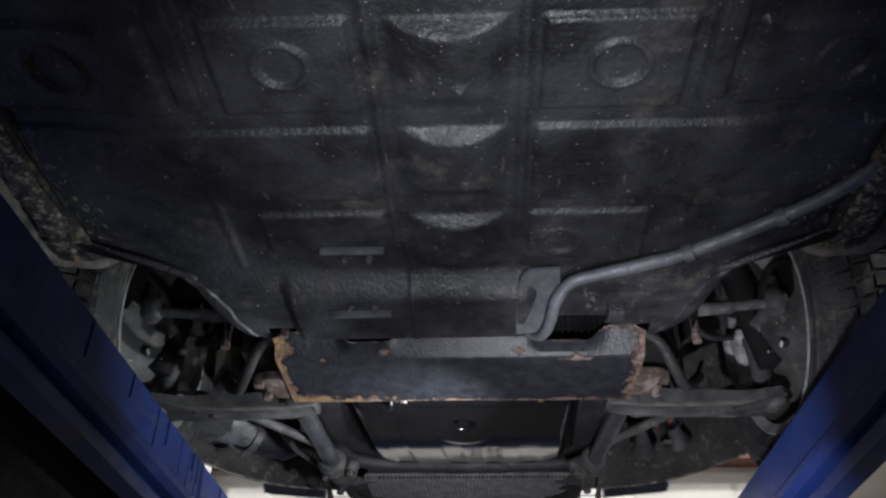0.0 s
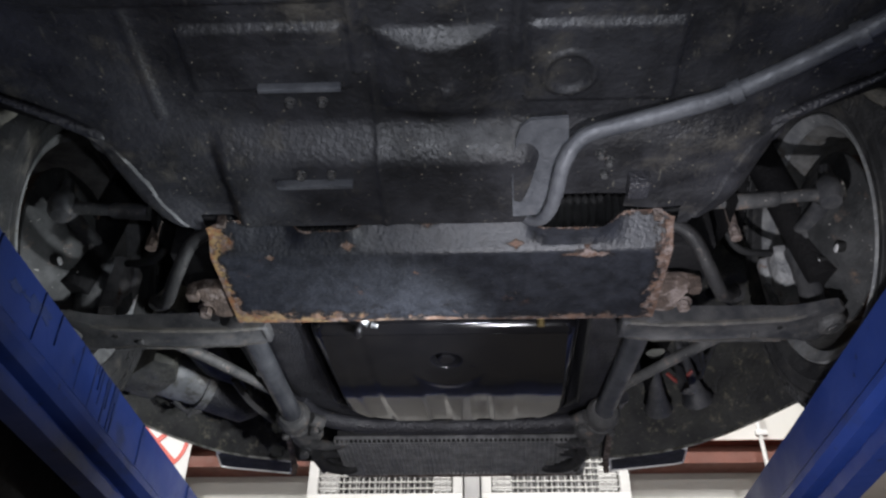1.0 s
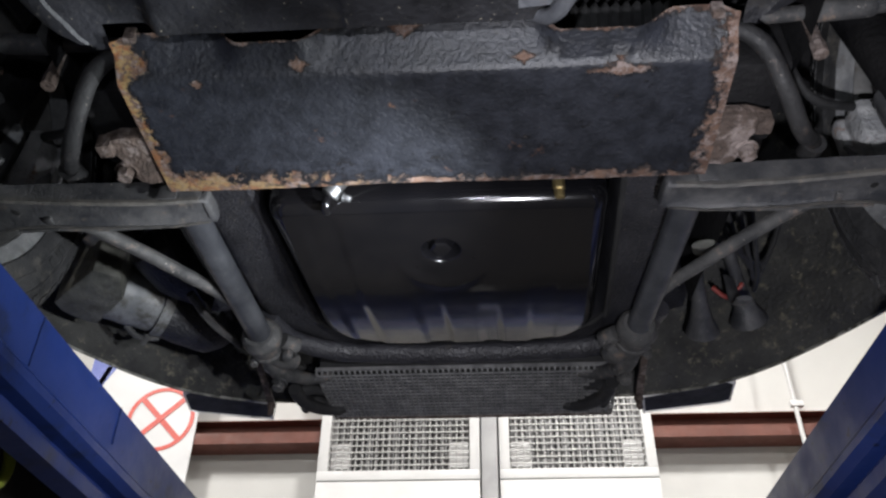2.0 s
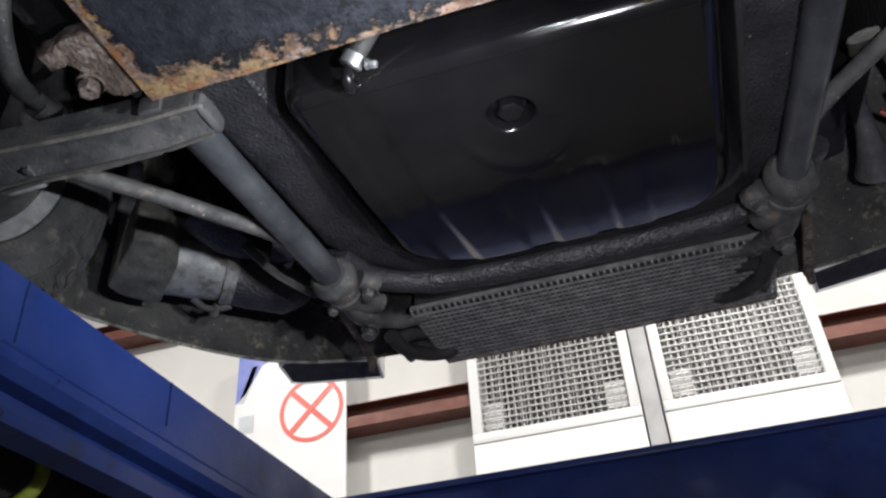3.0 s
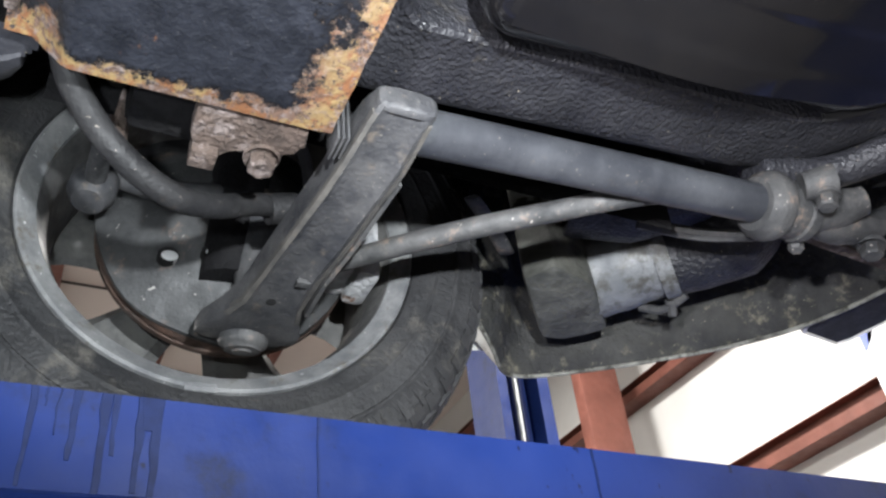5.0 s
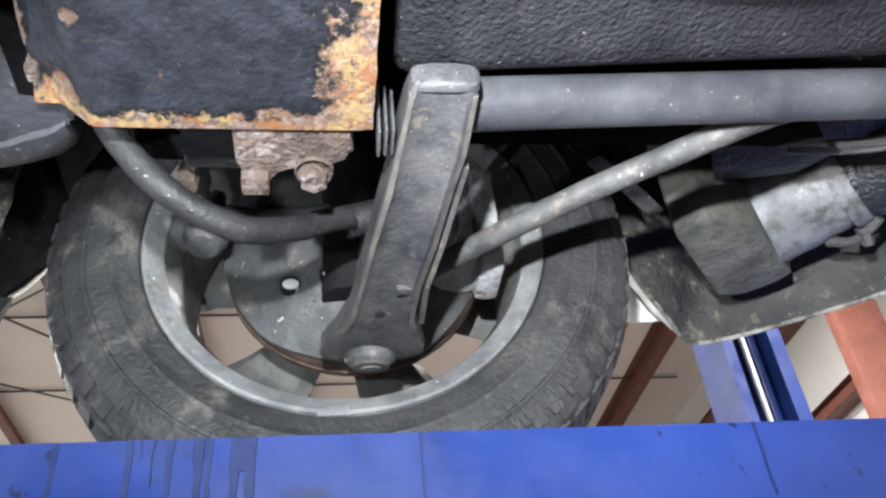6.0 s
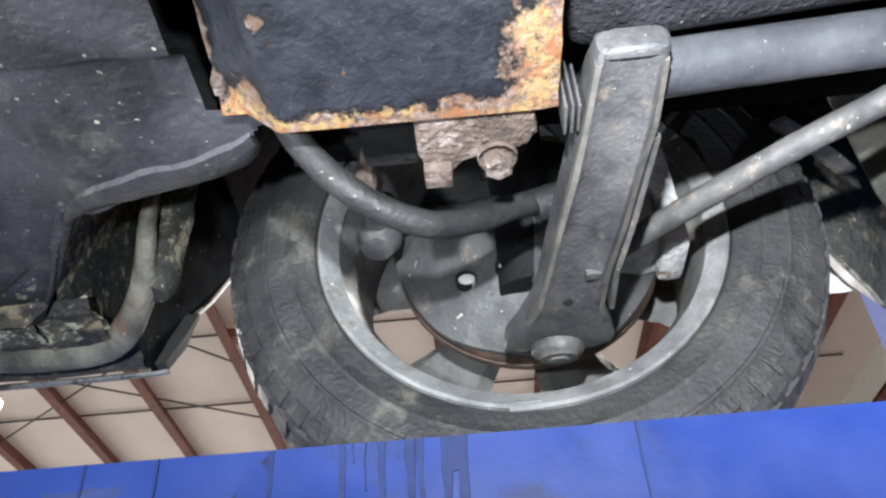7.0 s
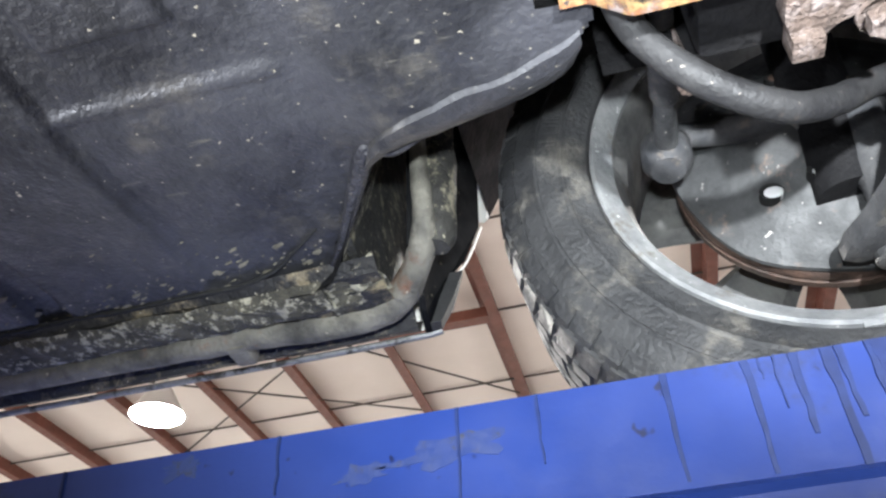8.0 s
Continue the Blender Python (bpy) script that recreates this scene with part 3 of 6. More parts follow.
solid("wall_conduit", sweep(B(), [(1.95, WALL_Y - 0.222, 2.2), (1.95, WALL_Y - 0.222, 5.4)], 0.014, 8, 1), FRAME_WHITE, "thin white conduit pipe running up the wall", "conduit", kind="structure")
solid("conduit_clip", box(B(), (1.92, WALL_Y - 0.24, 3.725), (2.00, WALL_Y - 0.206, 3.765), 0.006), FRAME_WHITE, "small white conduit clip", "clip", kind="structure")


def banner():
    y = WALL_Y - 0.19
    x0, x1, z0, z1 = -2.670, -1.860, 1.9, 4.30
    th = thing("wall_banner", ((x0 + x1) / 2, y, z0), "tall white vinyl banner with red round emblem on the wall", "banner")
    part("sheet", box(B(), (x0, y, z0), (x1, y + 0.012, z1)), BANNER, th, smooth=False)
    cx, cz, r = -2.105, 3.735, 0.225

    def ring(bm, r0, r1, yy):
        loop = [(math.cos(2 * math.pi * k / 48), math.sin(2 * math.pi * k / 48)) for k in range(48)]
        loft(bm, [[Vector((cx + q * c, w, cz + q * s_)) for c, s_ in loop] for q, w in ((r0, yy), (r1, yy), (r1, yy + 0.003), (r0, yy + 0.003), (r0, yy))])
        return bm
    part("emblem_ring", ring(B(), r * 0.88, r, y - 0.004), BANNER_RED, th, "red emblem ring")

    def stroke(k, x_a, z_a, x_b, z_b, w=0.036):
        yy = y - 0.0045 - 0.0006 * k
        a, b = Vector((cx + x_a * r, yy, cz + z_a * r)), Vector((cx + x_b * r, yy, cz + z_b * r))
        d = (b - a).normalized().cross(Vector((0, 1, 0))) * w / 2
        bm = B()
        loft(bm, [[a + d, b + d, b - d, a - d], [p + Vector((0, 0.003, 0)) for p in (a + d, b + d, b - d, a - d)]], caps=True)
        return bm
    for k4, s4 in enumerate(((-0.62, 0.62, 0.62, -0.62), (0.62, 0.62, -0.62, -0.62))):
        part("emblem_stroke", stroke(k4, *s4), BANNER_RED, th)

    def flat(pts, material, name):
        pts = [(px + 0.065, pz + 0.01) for px, pz in pts]
        part(name, loft(B(), [[Vector((px, y - 0.004, pz)) for px, pz in pts], [Vector((px, y - 0.001, pz)) for px, pz in pts]], caps=True), material, th, smooth=False)
    flat([(-2.73, 4.29), (-2.73, 3.86), (-2.66, 3.92), (-2.55, 4.12), (-2.34, 4.20), (-2.34, 4.29)], BANNER_BLUE, "blue_print")
    flat([(-2.71, 3.86), (-2.62, 4.12), (-2.58, 4.12), (-2.67, 3.86)], BANNER_GREY, "grey_print")
    for k, (px, pz) in enumerate(((-2.64, 3.70), (-2.60, 3.50), (-2.56, 3.30))):
        flat([(px - 0.055, pz + 0.06), (px + 0.055, pz + 0.06), (px + 0.055, pz - 0.06), (px - 0.055, pz - 0.06)], BANNER_GREY, "print_bar")
    flat([(-2.73, 3.55), (-2.73, 3.10), (-2.40, 3.05), (-2.28, 3.12), (-2.55, 3.42)], BANNER_RED, "red_print")
    flat([(-2.30, 3.02), (-1.95, 2.9), (-1.95, 2.75), (-2.40, 2.9)], BANNER_RED, "red_print")
    return th


banner()


# ---- the lift ----
RUN_Z = 1.862


def lift():
    th = thing("four_post_lift", (0.05, 0.2, 0.0), "blue painted four-post car lift, raised", "car lift")
    for s, inner in ((-1, -0.407), (1, 0.505)):
        prof = [(0.0, 0.0), (0.0, -0.064), (-0.008, -0.069), (-0.014, -0.076), (-0.014, -0.086), (-0.006, -0.096), (0.010, -0.099), (0.010, -0.106), (0.003, -0.108), (0.003, -0.126), (0.03, -0.130), (0.03, -0.124),
                (0.014, -0.120), (0.014, -0.012), (0.46, -0.012), (0.46, -0.126), (0.50, -0.126), (0.50, 0.0)]
        loops = [[Vector((inner + s * px, y, RUN_Z + pz)) for px, pz in prof] for y in (-2.4, 2.08)]
        bm = loft(B(), loops, caps=True)
        rw = part("runway", bm, BLUE, th, "blue steel drive-on runway with oil runs", smooth=False)
        # black strip added below the left runway; the right deck has a beige underside
        part("under_strip", box(B(), (min(inner + s * 0.10, inner + s * 0.14), -2.3, RUN_Z - 0.20), (max(inner + s * 0.10, inner + s * 0.14), 2.0, RUN_Z - 0.013), 0.004), RUBBER, rw) if s < 0 else part("deck_underside", box(B(), (inner + 0.02, -2.38, RUN_Z - 0.018), (inner + 0.455, 2.06, RUN_Z - 0.013)), PRIMER, rw, "beige primed underside of the deck", smooth=False)
        if s < 0:
            rnd = random.Random(4)
            runs = [(1.079, 0.060, 0.0045), (1.121, 0.062, 0.0050), (1.128, 0.012, 0.002), (1.145, 0.045, 0.006), (1.162, 0.066, 0.008), (1.168, 0.04, 0.005), (1.183, 0.062, 0.008), (1.193, 0.070, 0.009), (1.188, 0.022, 0.016),
                    (1.297, 0.060, 0.0024), (0.965, 0.060, 0.0022), (1.01, 0.040, 0.0022), (1.135, 0.03, 0.0016), (0.72, 0.05, 0.002), (1.52, 0.05, 0.002), (0.86, 0.035, 0.002)]
            for k, (y, length, w) in enumerate(runs):
                proud = 0.0005 + 0.0001 * k
                bm = B()
                n = 7
                wob = [rnd.uniform(-0.0008, 0.0008) for _ in range(n)]
                pts = [(y + wob[i] * 0.8 + 0.1 * length * i / n * 0.1, RUN_Z - 0.0005 - length * i / (n - 1), 0.4 * w * (1.0 - 0.5 * i / n) * rnd.uniform(0.75, 1.1)) for i in range(n)]
                loft(bm, [[Vector((inner + proud, py - pw, pz)), Vector((inner + proud, py + pw, pz)), Vector((inner + 0.0001, py + pw * 1.1, pz)), Vector((inner + 0.0001, py - pw * 1.1, pz))]
                          for py, pz, pw in pts], caps=True)
                part("oil_run", bm, OIL, rw)
            for y, z, ry, rz, turn in ((0.963, 1.839, 0.030, 0.009, 0.15), (0.912, 1.832, 0.014, 0.006, 0.3), (0.800, 1.853, 0.012, 0.006, -0.2)):
                ring = []
                for q in range(26):
                    a = 2 * math.pi * q / 26
                    g = 0.62 + 0.75 * abs(noise.noise(Vector((math.cos(a) * 1.8 + y * 9, math.sin(a) * 1.8, z * 7)))) * 2
                    ring.append((y + g * (ry * math.cos(a) - rz * turn * math.sin(a)), min(z + g * (rz * math.sin(a) + ry * turn * math.cos(a) * 0.4), RUN_Z - 0.002)))
                part("worn_patch", loft(B(), [[Vector((inner + 0.0004, py, pz)) for py, pz in ring], [Vector((inner - 0.001, py, pz)) for py, pz in ring]], caps=True), WORN_BLUE, rw, smooth=False)
    for y0, y1 in ((2.25, 2.40), (-2.55, -2.40)):
        bm = B()
        box(bm, (-1.70, y0, 1.74), (1.80, y1, 1.960), 0.006)
        part("cross_beam", bm, BLUE, th, "blue steel cross beam of the lift")
    part("beam_lip", box(B(), (-1.40, 2.236, 1.947), (1.50, 2.25, 1.960), 0.003), BLUE, th)
    for cx in (-1.76, 1.86):
        for cy in (2.335, -2.50):
            o = 1 if cx < 0 else -1
            prof = [(0.08, -0.085), (-0.08, -0.085), (-0.08, 0.085), (0.08, 0.085), (0.08, 0.048), (0.072, 0.048), (0.072, 0.077), (-0.072, 0.077), (-0.072, -0.077), (0.072, -0.077), (0.072, -0.055), (0.08, -0.055)]
            col = part("column", loft(B(), [[Vector((cx + o * px, cy + py, z)) for px, py in prof] for z in (0.0, 3.3)], caps=True), BLUE, th, "blue folded steel lift column", smooth=False)
            part("base_plate", box(B(), (cx - 0.3, cy - 0.25, 0), (cx + 0.3, cy + 0.25, 0.016)), BLUE, col, smooth=False)
            part("ladder_strip", box(B(), (min(cx + o * 0.01, cx - o * 0.04), cy + 0.03, 0.1), (max(cx + o * 0.01, cx - o * 0.04), cy + 0.05, 3.2), 0.003), BLUE, col)
            part("lift_cable", sweep(B(), [(cx + o * 0.05, cy - 0.01, 0.5), (cx + o * 0.05, cy - 0.01, 3.25)], 0.008, 8, 1), STEEL, col, "steel lifting cable")
    return th


lift()
solid("air_hose", sweep(B(), [(-0.503, 1.425, 1.845), (-0.495, 1.437, 1.795), (-0.488, 1.446, 1.765), (-0.486, 1.445, 1.742), (-0.490, 1.433, 1.722), (-0.497, 1.410, 1.700), (-0.505, 1.37, 1.678)], 0.007, 10), GREEN_HOSE,
      "thin yellow-green air hose hanging under the runway", "hose")
solid("cable_sleeve", sweep(B(), [(0.565, 2.20, 1.955), (0.568, 2.235, 1.975), (0.575, 2.29, 1.978)], 0.008, 10), GREEN_HOSE, "short yellow-green sleeve on the cross beam", "sleeve")


# ---- the car ----
car = thing("sports_car", (X0, 1.26, RUN_Z), "old ivory rear-engined sports car seen from below, black undercoated", "car")
AXLE_Y, AXLE_Z, TYRE_R, WHEEL_SIZE = 1.2614, RUN_Z + 0.2835, 0.312, 0.905
ARCH_Y, ARCH_Z = 1.260, RUN_Z + 0.291


def step(v, a, b):
    t = np.clip((v - a) / (b - a), 0, 1)
    return t * t * (3 - 2 * t)


def pad(x, y, x0, x1, y0, y1, e=0.006):
    """1 inside a pressed field, falling to 0 over e at its edges."""
    return step(x, x0, x0 + e) * (1 - step(x, x1 - e, x1)) * step(y, y0, y0 + e) * (1 - step(y, y1 - e, y1))


def floor_drop(x, y):
    """How far the pressed floor stands down from its flat, in metres."""
    h = np.zeros_like(x)
    for x0, x1, y0, y1 in ((-0.242, -0.078, 0.434, 0.572), (-0.61, -0.304, 0.440, 0.572), (0.126, 0.290, 0.438, 0.575), (0.352, 0.62, 0.447, 0.575),
                           (-0.61, -0.072, 0.598, 0.736), (0.122, 0.62, 0.598, 0.742), (-0.248, -0.070, 0.760, 0.850), (0.120, 0.288, 0.763, 0.875),
                           (-0.242, -0.078, 0.23, 0.405), (0.126, 0.290, 0.23, 0.408)):
        h = np.maximum(h, 0.0068 * pad(x, y, x0, x1, y0, y1))
    # lengthwise rails and beads
    for x0, x1, y0, y1, hh in ((-0.292, -0.256, 0.1, 0.558, 0.014), (0.302, 0.338, 0.1, 0.561, 0.014), (-0.304, -0.288, 0.612, 0.893, 0.0032), (0.326, 0.339, 0.626, 0.812, 0.0055),
                               (0.440, 0.453, 0.624, 0.752, 0.0055), (-0.51, -0.325, 0.733, 0.743, 0.0035), (-0.052, -0.042, 0.80, 1.06, 0.004)):
        h = np.maximum(h, hh * pad(x, y, x0, x1, y0, y1, 0.006))
    # round plugs
    for cx, cy, r in ((-0.160, 0.496, 0.030), (-0.418, 0.504, 0.033), (0.212, 0.504, 0.031), (0.462, 0.517, 0.032), (0.168, 0.829, 0.027)):
        q = np.hypot(x - cx, y - cy)
        h += 0.0058 * np.exp(-(((q - r) / 0.0036) ** 2)) - 0.0025 * (1 - step(q, r - 0.006, r))
    # tunnel: shallow arched covers that start with a slanting face
    u = np.clip(1 - ((x - 0.026) / 0.068) ** 2, 0, 1)
    for y0 in (0.28, 0.437, 0.600, 0.768):
        rise = np.maximum(y - y0, 0) * 0.85
        cover = np.minimum(rise, 0.017 * u) * (1 - step(y, y0 + 0.10, y0 + 0.135))
        h = np.maximum(h, cover * (y > y0))
    # raised edges along the tunnel
    h += 0.006 * (np.exp(-(((x + 0.060) / 0.007) ** 2)) + np.exp(-(((x - 0.110) / 0.007) ** 2))) * (y < 0.83)
    # the front part of the floor hangs lower
    mid = step(x, -0.250, -0.228) * (1 - step(x, 0.12, 0.16))
    h += 0.034 * step(y, 0.893, 0.946) * (0.35 + 0.65 * mid)
    # uneven sheet in front of the step
    h += 0.0022 * np.sin(58 * x + 21 * y) * np.sin(95 * y - 14 * x) * step(y, 0.94, 1.0) * step(np.abs(x - X0), 0.16, 0.24)
    # small nubs on the tunnel covers
    for cx, cy in ((0.036, 0.532), (0.040, 0.694), (0.036, 0.845)):
        h += 0.006 * np.exp(-(((x - cx) ** 2 + (y - cy) ** 2) / 0.00008))
    # the edges rise towards the sills
    d = np.abs(x - X0)
    h -= 0.020 * step(d, 0.33, 0.50)
    return h


def floor_edge(y):
    """Half width of the floor at y: straight, then cut back round the wheels."""
    return np.interp(y, [-2, 0.815, 0.838, 0.865, 0.889, 0.908, 0.921, 0.936, 0.955, 0.990, 1.013, 1.035, 1.060, 1.085], [0.545, 0.545, 0.542, 0.500, 0.456, 0.420, 0.398, 0.383, 0.374, 0.363, 0.358, 0.352, 0.341, 0.327])


FLOOR_Z = 2.052
xs, ys = np.arange(-0.533, 0.5601, 0.0035), np.arange(0.20, 1.0841, 0.0035)
gx, gy = np.meshgrid(xs, ys)
gz = FLOOR_Z - floor_drop(gx, gy)
inside = (np.abs(gx - X0) <= floor_edge(gy)) & ((gy <= 1.054) | (np.abs(gx - X0) >= 0.308)) & ((gy <= 1.026) | (gx < 0.150) | (gx > 0.252))
index = -np.ones(gx.shape, int)
index[inside] = np.arange(inside.sum())
quads = np.stack([index[:-1, :-1], index[:-1, 1:], index[1:, 1:], index[1:, :-1]], -1).reshape(-1, 4)
quads = quads[(quads >= 0).all(1)]
me = bpy.data.meshes.new("floor_pan")
me.from_pydata(np.stack([gx[inside], gy[inside], gz[inside]], -1).tolist(), [], quads[:, ::-1].tolist())
me.materials.append(UNDERCOAT)
me.shade_smooth()
pan_ob = new("floor_pan", me)
pan_ob.parent = car
pan_ob.matrix_parent_inverse = Matrix.Translation(car.location).inverted()
tagged(pan_ob, "black undercoated pressed steel floor with beads and plugs")
# added dark plate that closes the gap above the floor's front edge
part("gap_cover_plate", box(B(), (X0 - 0.38, 0.93, 2.138), (X0 + 0.38, 1.20, 2.146)), SHADE_BLACK, car, smooth=False)
part("rear_floor", box(B(), (X0 - 0.54, -1.75, FLOOR_Z), (X0 + 0.54, 0.201, FLOOR_Z + 0.01)), UNDERCOAT, car, smooth=False)

for s in (-1, 1):
    # rolled edge of the floor round the wheel house
    edge = [at(s, float(floor_edge(y)) - 0.002, y, FLOOR_Z + 0.016 + dz) for y, dz in ((0.845, 0.0), (0.865, -0.003), (0.889, -0.006), (0.908, -0.009), (0.921, -0.010))]
    edge = [at(s, 0.572, 0.822, FLOOR_Z + 0.014), at(s, 0.556, 0.830, FLOOR_Z + 0.016)] + edge + [at(s, 0.409, 0.934, FLOOR_Z + 0.010), at(s, 0.406, 0.955, FLOOR_Z + 0.012)]
    part("wheel_house_flange", sweep(B(), edge, [0.002, 0.0022, 0.0026, 0.0038, 0.006, 0.0075, 0.0075, 0.006, 0.003], 12, 5, 1.2, 0.06), UNDERCOAT_ROUGH, pan_ob, "dusty rolled flange")
    # the flange widens to a rounded band in front
    loops = []
    for k in range(25):
        y = 0.905 + 0.168 * k / 24
        d0 = float(floor_edge(y)) - 0.006
        d1 = float(np.interp(y, [0.905, 0.920, 0.934, 0.960, 1.000, 1.030, 1.058, 1.066, 1.073], [0.428, 0.418, 0.411, 0.407, 0.399, 0.392, 0.381, 0.373, 0.358])) + 0.0012 * noise.noise(Vector((y * 60, s, 0)))
        w = d1 - d0
        p = at(s, d0, y, 0)
        low = -float(floor_drop(np.array([[p.x]]), np.array([[p.y]]))[0, 0])
        loops.append([at(s, d0 + w * u, y, FLOOR_Z + h + low * (1 - u) + 0.0008 * noise.noise(Vector((y * 70, u * 3, s)))) for u, h in
                      ((0.0, 0.001), (0.10, -0.0035), (0.35, -0.005), (0.62, -0.002), (0.85, 0.004), (0.97, 0.011), (1.0, 0.015), (0.95, 0.018), (0.5, 0.016), (0.0, 0.010))])
    part("wheel_house_flange", loft(B(), loops, caps=True), UNDERCOAT, pan_ob, "dusty rounded flange band")
    # upright wall behind the flange
    bm = B()
    lo = [at(s, float(floor_edge(y)), y, FLOOR_Z - 0.0) for y in (0.80 + 0.0219 * k for k in range(14))]
    loft(bm, [lo, [p + Vector((0, 0, 0.45)) for p in lo]], closed=False)
    part("wheel_house_wall", bm, SHADE_BLACK, car)
    # crusted corner between the flange and the bent sill tube
    bm = B()
    loops = []
    for k in range(7):
        u = k / 6
        base_pts = [(0.590, 0.822), (0.552, 0.838), (0.51, 0.856), (0.47, 0.874), (0.44, 0.892)]
        loops.append([at(s, d_ - 0.004 * u - (0.02 * math.sin(u * 2.2)), y_ + 0.006 + 0.060 * u + 0.004 * noise.noise(Vector((d_ * 40, u * 5, s))), FLOOR_Z + 0.014 + 0.20 * u ** 1.4) for d_, y_ in base_pts])
    loft(bm, loops, closed=False)
    part("corner_panel", bm, CRUST, car, "crusted panel inside the sill corner")

# dried mud flecks on the floor beside the sills
rnd = random.Random(11)
for s in (-1, 1):
    bm = B()
    for k in range(120):
        y = rnd.uniform(0.48, 0.84)
        d = 0.537 - abs(rnd.gauss(0, 0.026))
        if d > float(floor_edge(y)) - 0.006 or d < 0.30:
            continue
        p = at(s, d, y, 0)
        z = FLOOR_Z - float(floor_drop(np.array([[p.x]]), np.array([[p.y]]))[0, 0])
        r, turn = 0.0007 + 0.0020 * rnd.random() ** 3, rnd.uniform(0, 6.28)
        ring = []
        for q in range(7):
            a = 6.283 * q / 7 + turn
            rr = r * rnd.uniform(0.4, 1.5)
            ring.append(bm.verts.new((p.x + rr * math.cos(a) + 0.8 * rr * math.sin(a), p.y + 2.2 * rr * math.sin(a), z - 0.0002)))
        tip = bm.verts.new((p.x, p.y, z - 0.0012))
        for q in range(7):
            bm.faces.new((ring[q], ring[(q + 1) % 7], tip))
    tagged(part("mud_fleck", bm, MUD, pan_ob, "dried tan mud flecks on the floor edge"), kind="stuff")

# bracket strips under the front of the floor
for y0, z0 in ((0.838, 0.008), (0.966, 0.036)):
    br = part("bracket_strip", box(B(), (-0.172, y0 - 0.003, FLOOR_Z - z0 - 0.009), (-0.080, y0 + 0.003, FLOOR_Z - z0 + 0.004), 0.0015), PIPE, car)
    for k in (-0.140, -0.104):
        part("bolt", hexbolt(B(), (k, y0 + (0.022 if y0 < 0.9 else -0.016), FLOOR_Z - z0 - 0.001), (0, 0, -1), 0.0048, 0.007), GRIMY, br)
part("floor_plug", turned(B(), [(0, 0), (0.008, 0), (0.007, 0.004), (0, 0.005)], (0.112, 0.961, FLOOR_Z - 0.028), (0, 0, -1), 16), STEEL, car)
part("square_bracket", box(B(), (0.252, 0.985, FLOOR_Z - 0.03), (0.278, 1.015, FLOOR_Z - 0.008), 0.003), UNDERCOAT_ROUGH, car)
for bx, by in ((0.214, 0.948), (0.226, 0.962), (0.222, 0.982)):
    part("bolt", hexbolt(B(), (bx, by, FLOOR_Z - 0.012), (0, 0, -1), 0.0048, 0.009), GRIMY, car)
# light plate beside the pipe
bm = prism(B(), [(0.113, 0.912), (0.118, 0.900), (0.130, 0.893), (0.172, 0.891), (0.174, 0.925), (0.168, 0.98), (0.160, 1.030), (0.112, 1.034), (0.109, 0.97)], FLOOR_Z - 0.038, FLOOR_Z - 0.033)
for v in bm.verts:
    v.co.z += 0.028 * max(0.0, min(1.0, (0.946 - v.co.y) / 0.060))
part("heat_plate", bm, PIPE, car)

# oil pipe that crosses the floor to its corner
pipe_line = [(0.80, 0.560, 2.088), (0.66, 0.625, 2.076), (0.580, 0.672, 2.066), (0.540, 0.732, 2.060), (0.467, 0.794, 2.054), (0.354, 0.863, 2.046), (0.296, 0.884, 2.042), (0.237, 0.900, 2.037), (0.190, 0.913, 2.031),
             (0.169, 0.942, 2.018), (0.161, 0.987, 2.006), (0.153, 1.022, 2.006), (0.140, 1.046, 2.016), (0.120, 1.055, 2.034)]
pipe_ob = part("oil_pipe", sweep(B(), pipe_line, [0.0108] * 8 + [0.0100, 0.0095, 0.0090, 0.0085, 0.008, 0.007], 14, 6, 0.85, 0.06), PIPE, car, "weathered grey oil pipe with pipe clips")
for c, d in (((0.354, 0.863, 2.046), (0.85, -0.5, 0)), ((0.467, 0.794, 2.054), (0.80, -0.60, 0)), ((0.66, 0.625, 2.076), (0.85, -0.5, 0))):
    part("pipe_clip", turned(B(), [(0.0115, -0.007), (0.0138, -0.007), (0.0138, 0.007), (0.0115, 0.007)], c, d, 16, True), PIPE, pipe_ob)


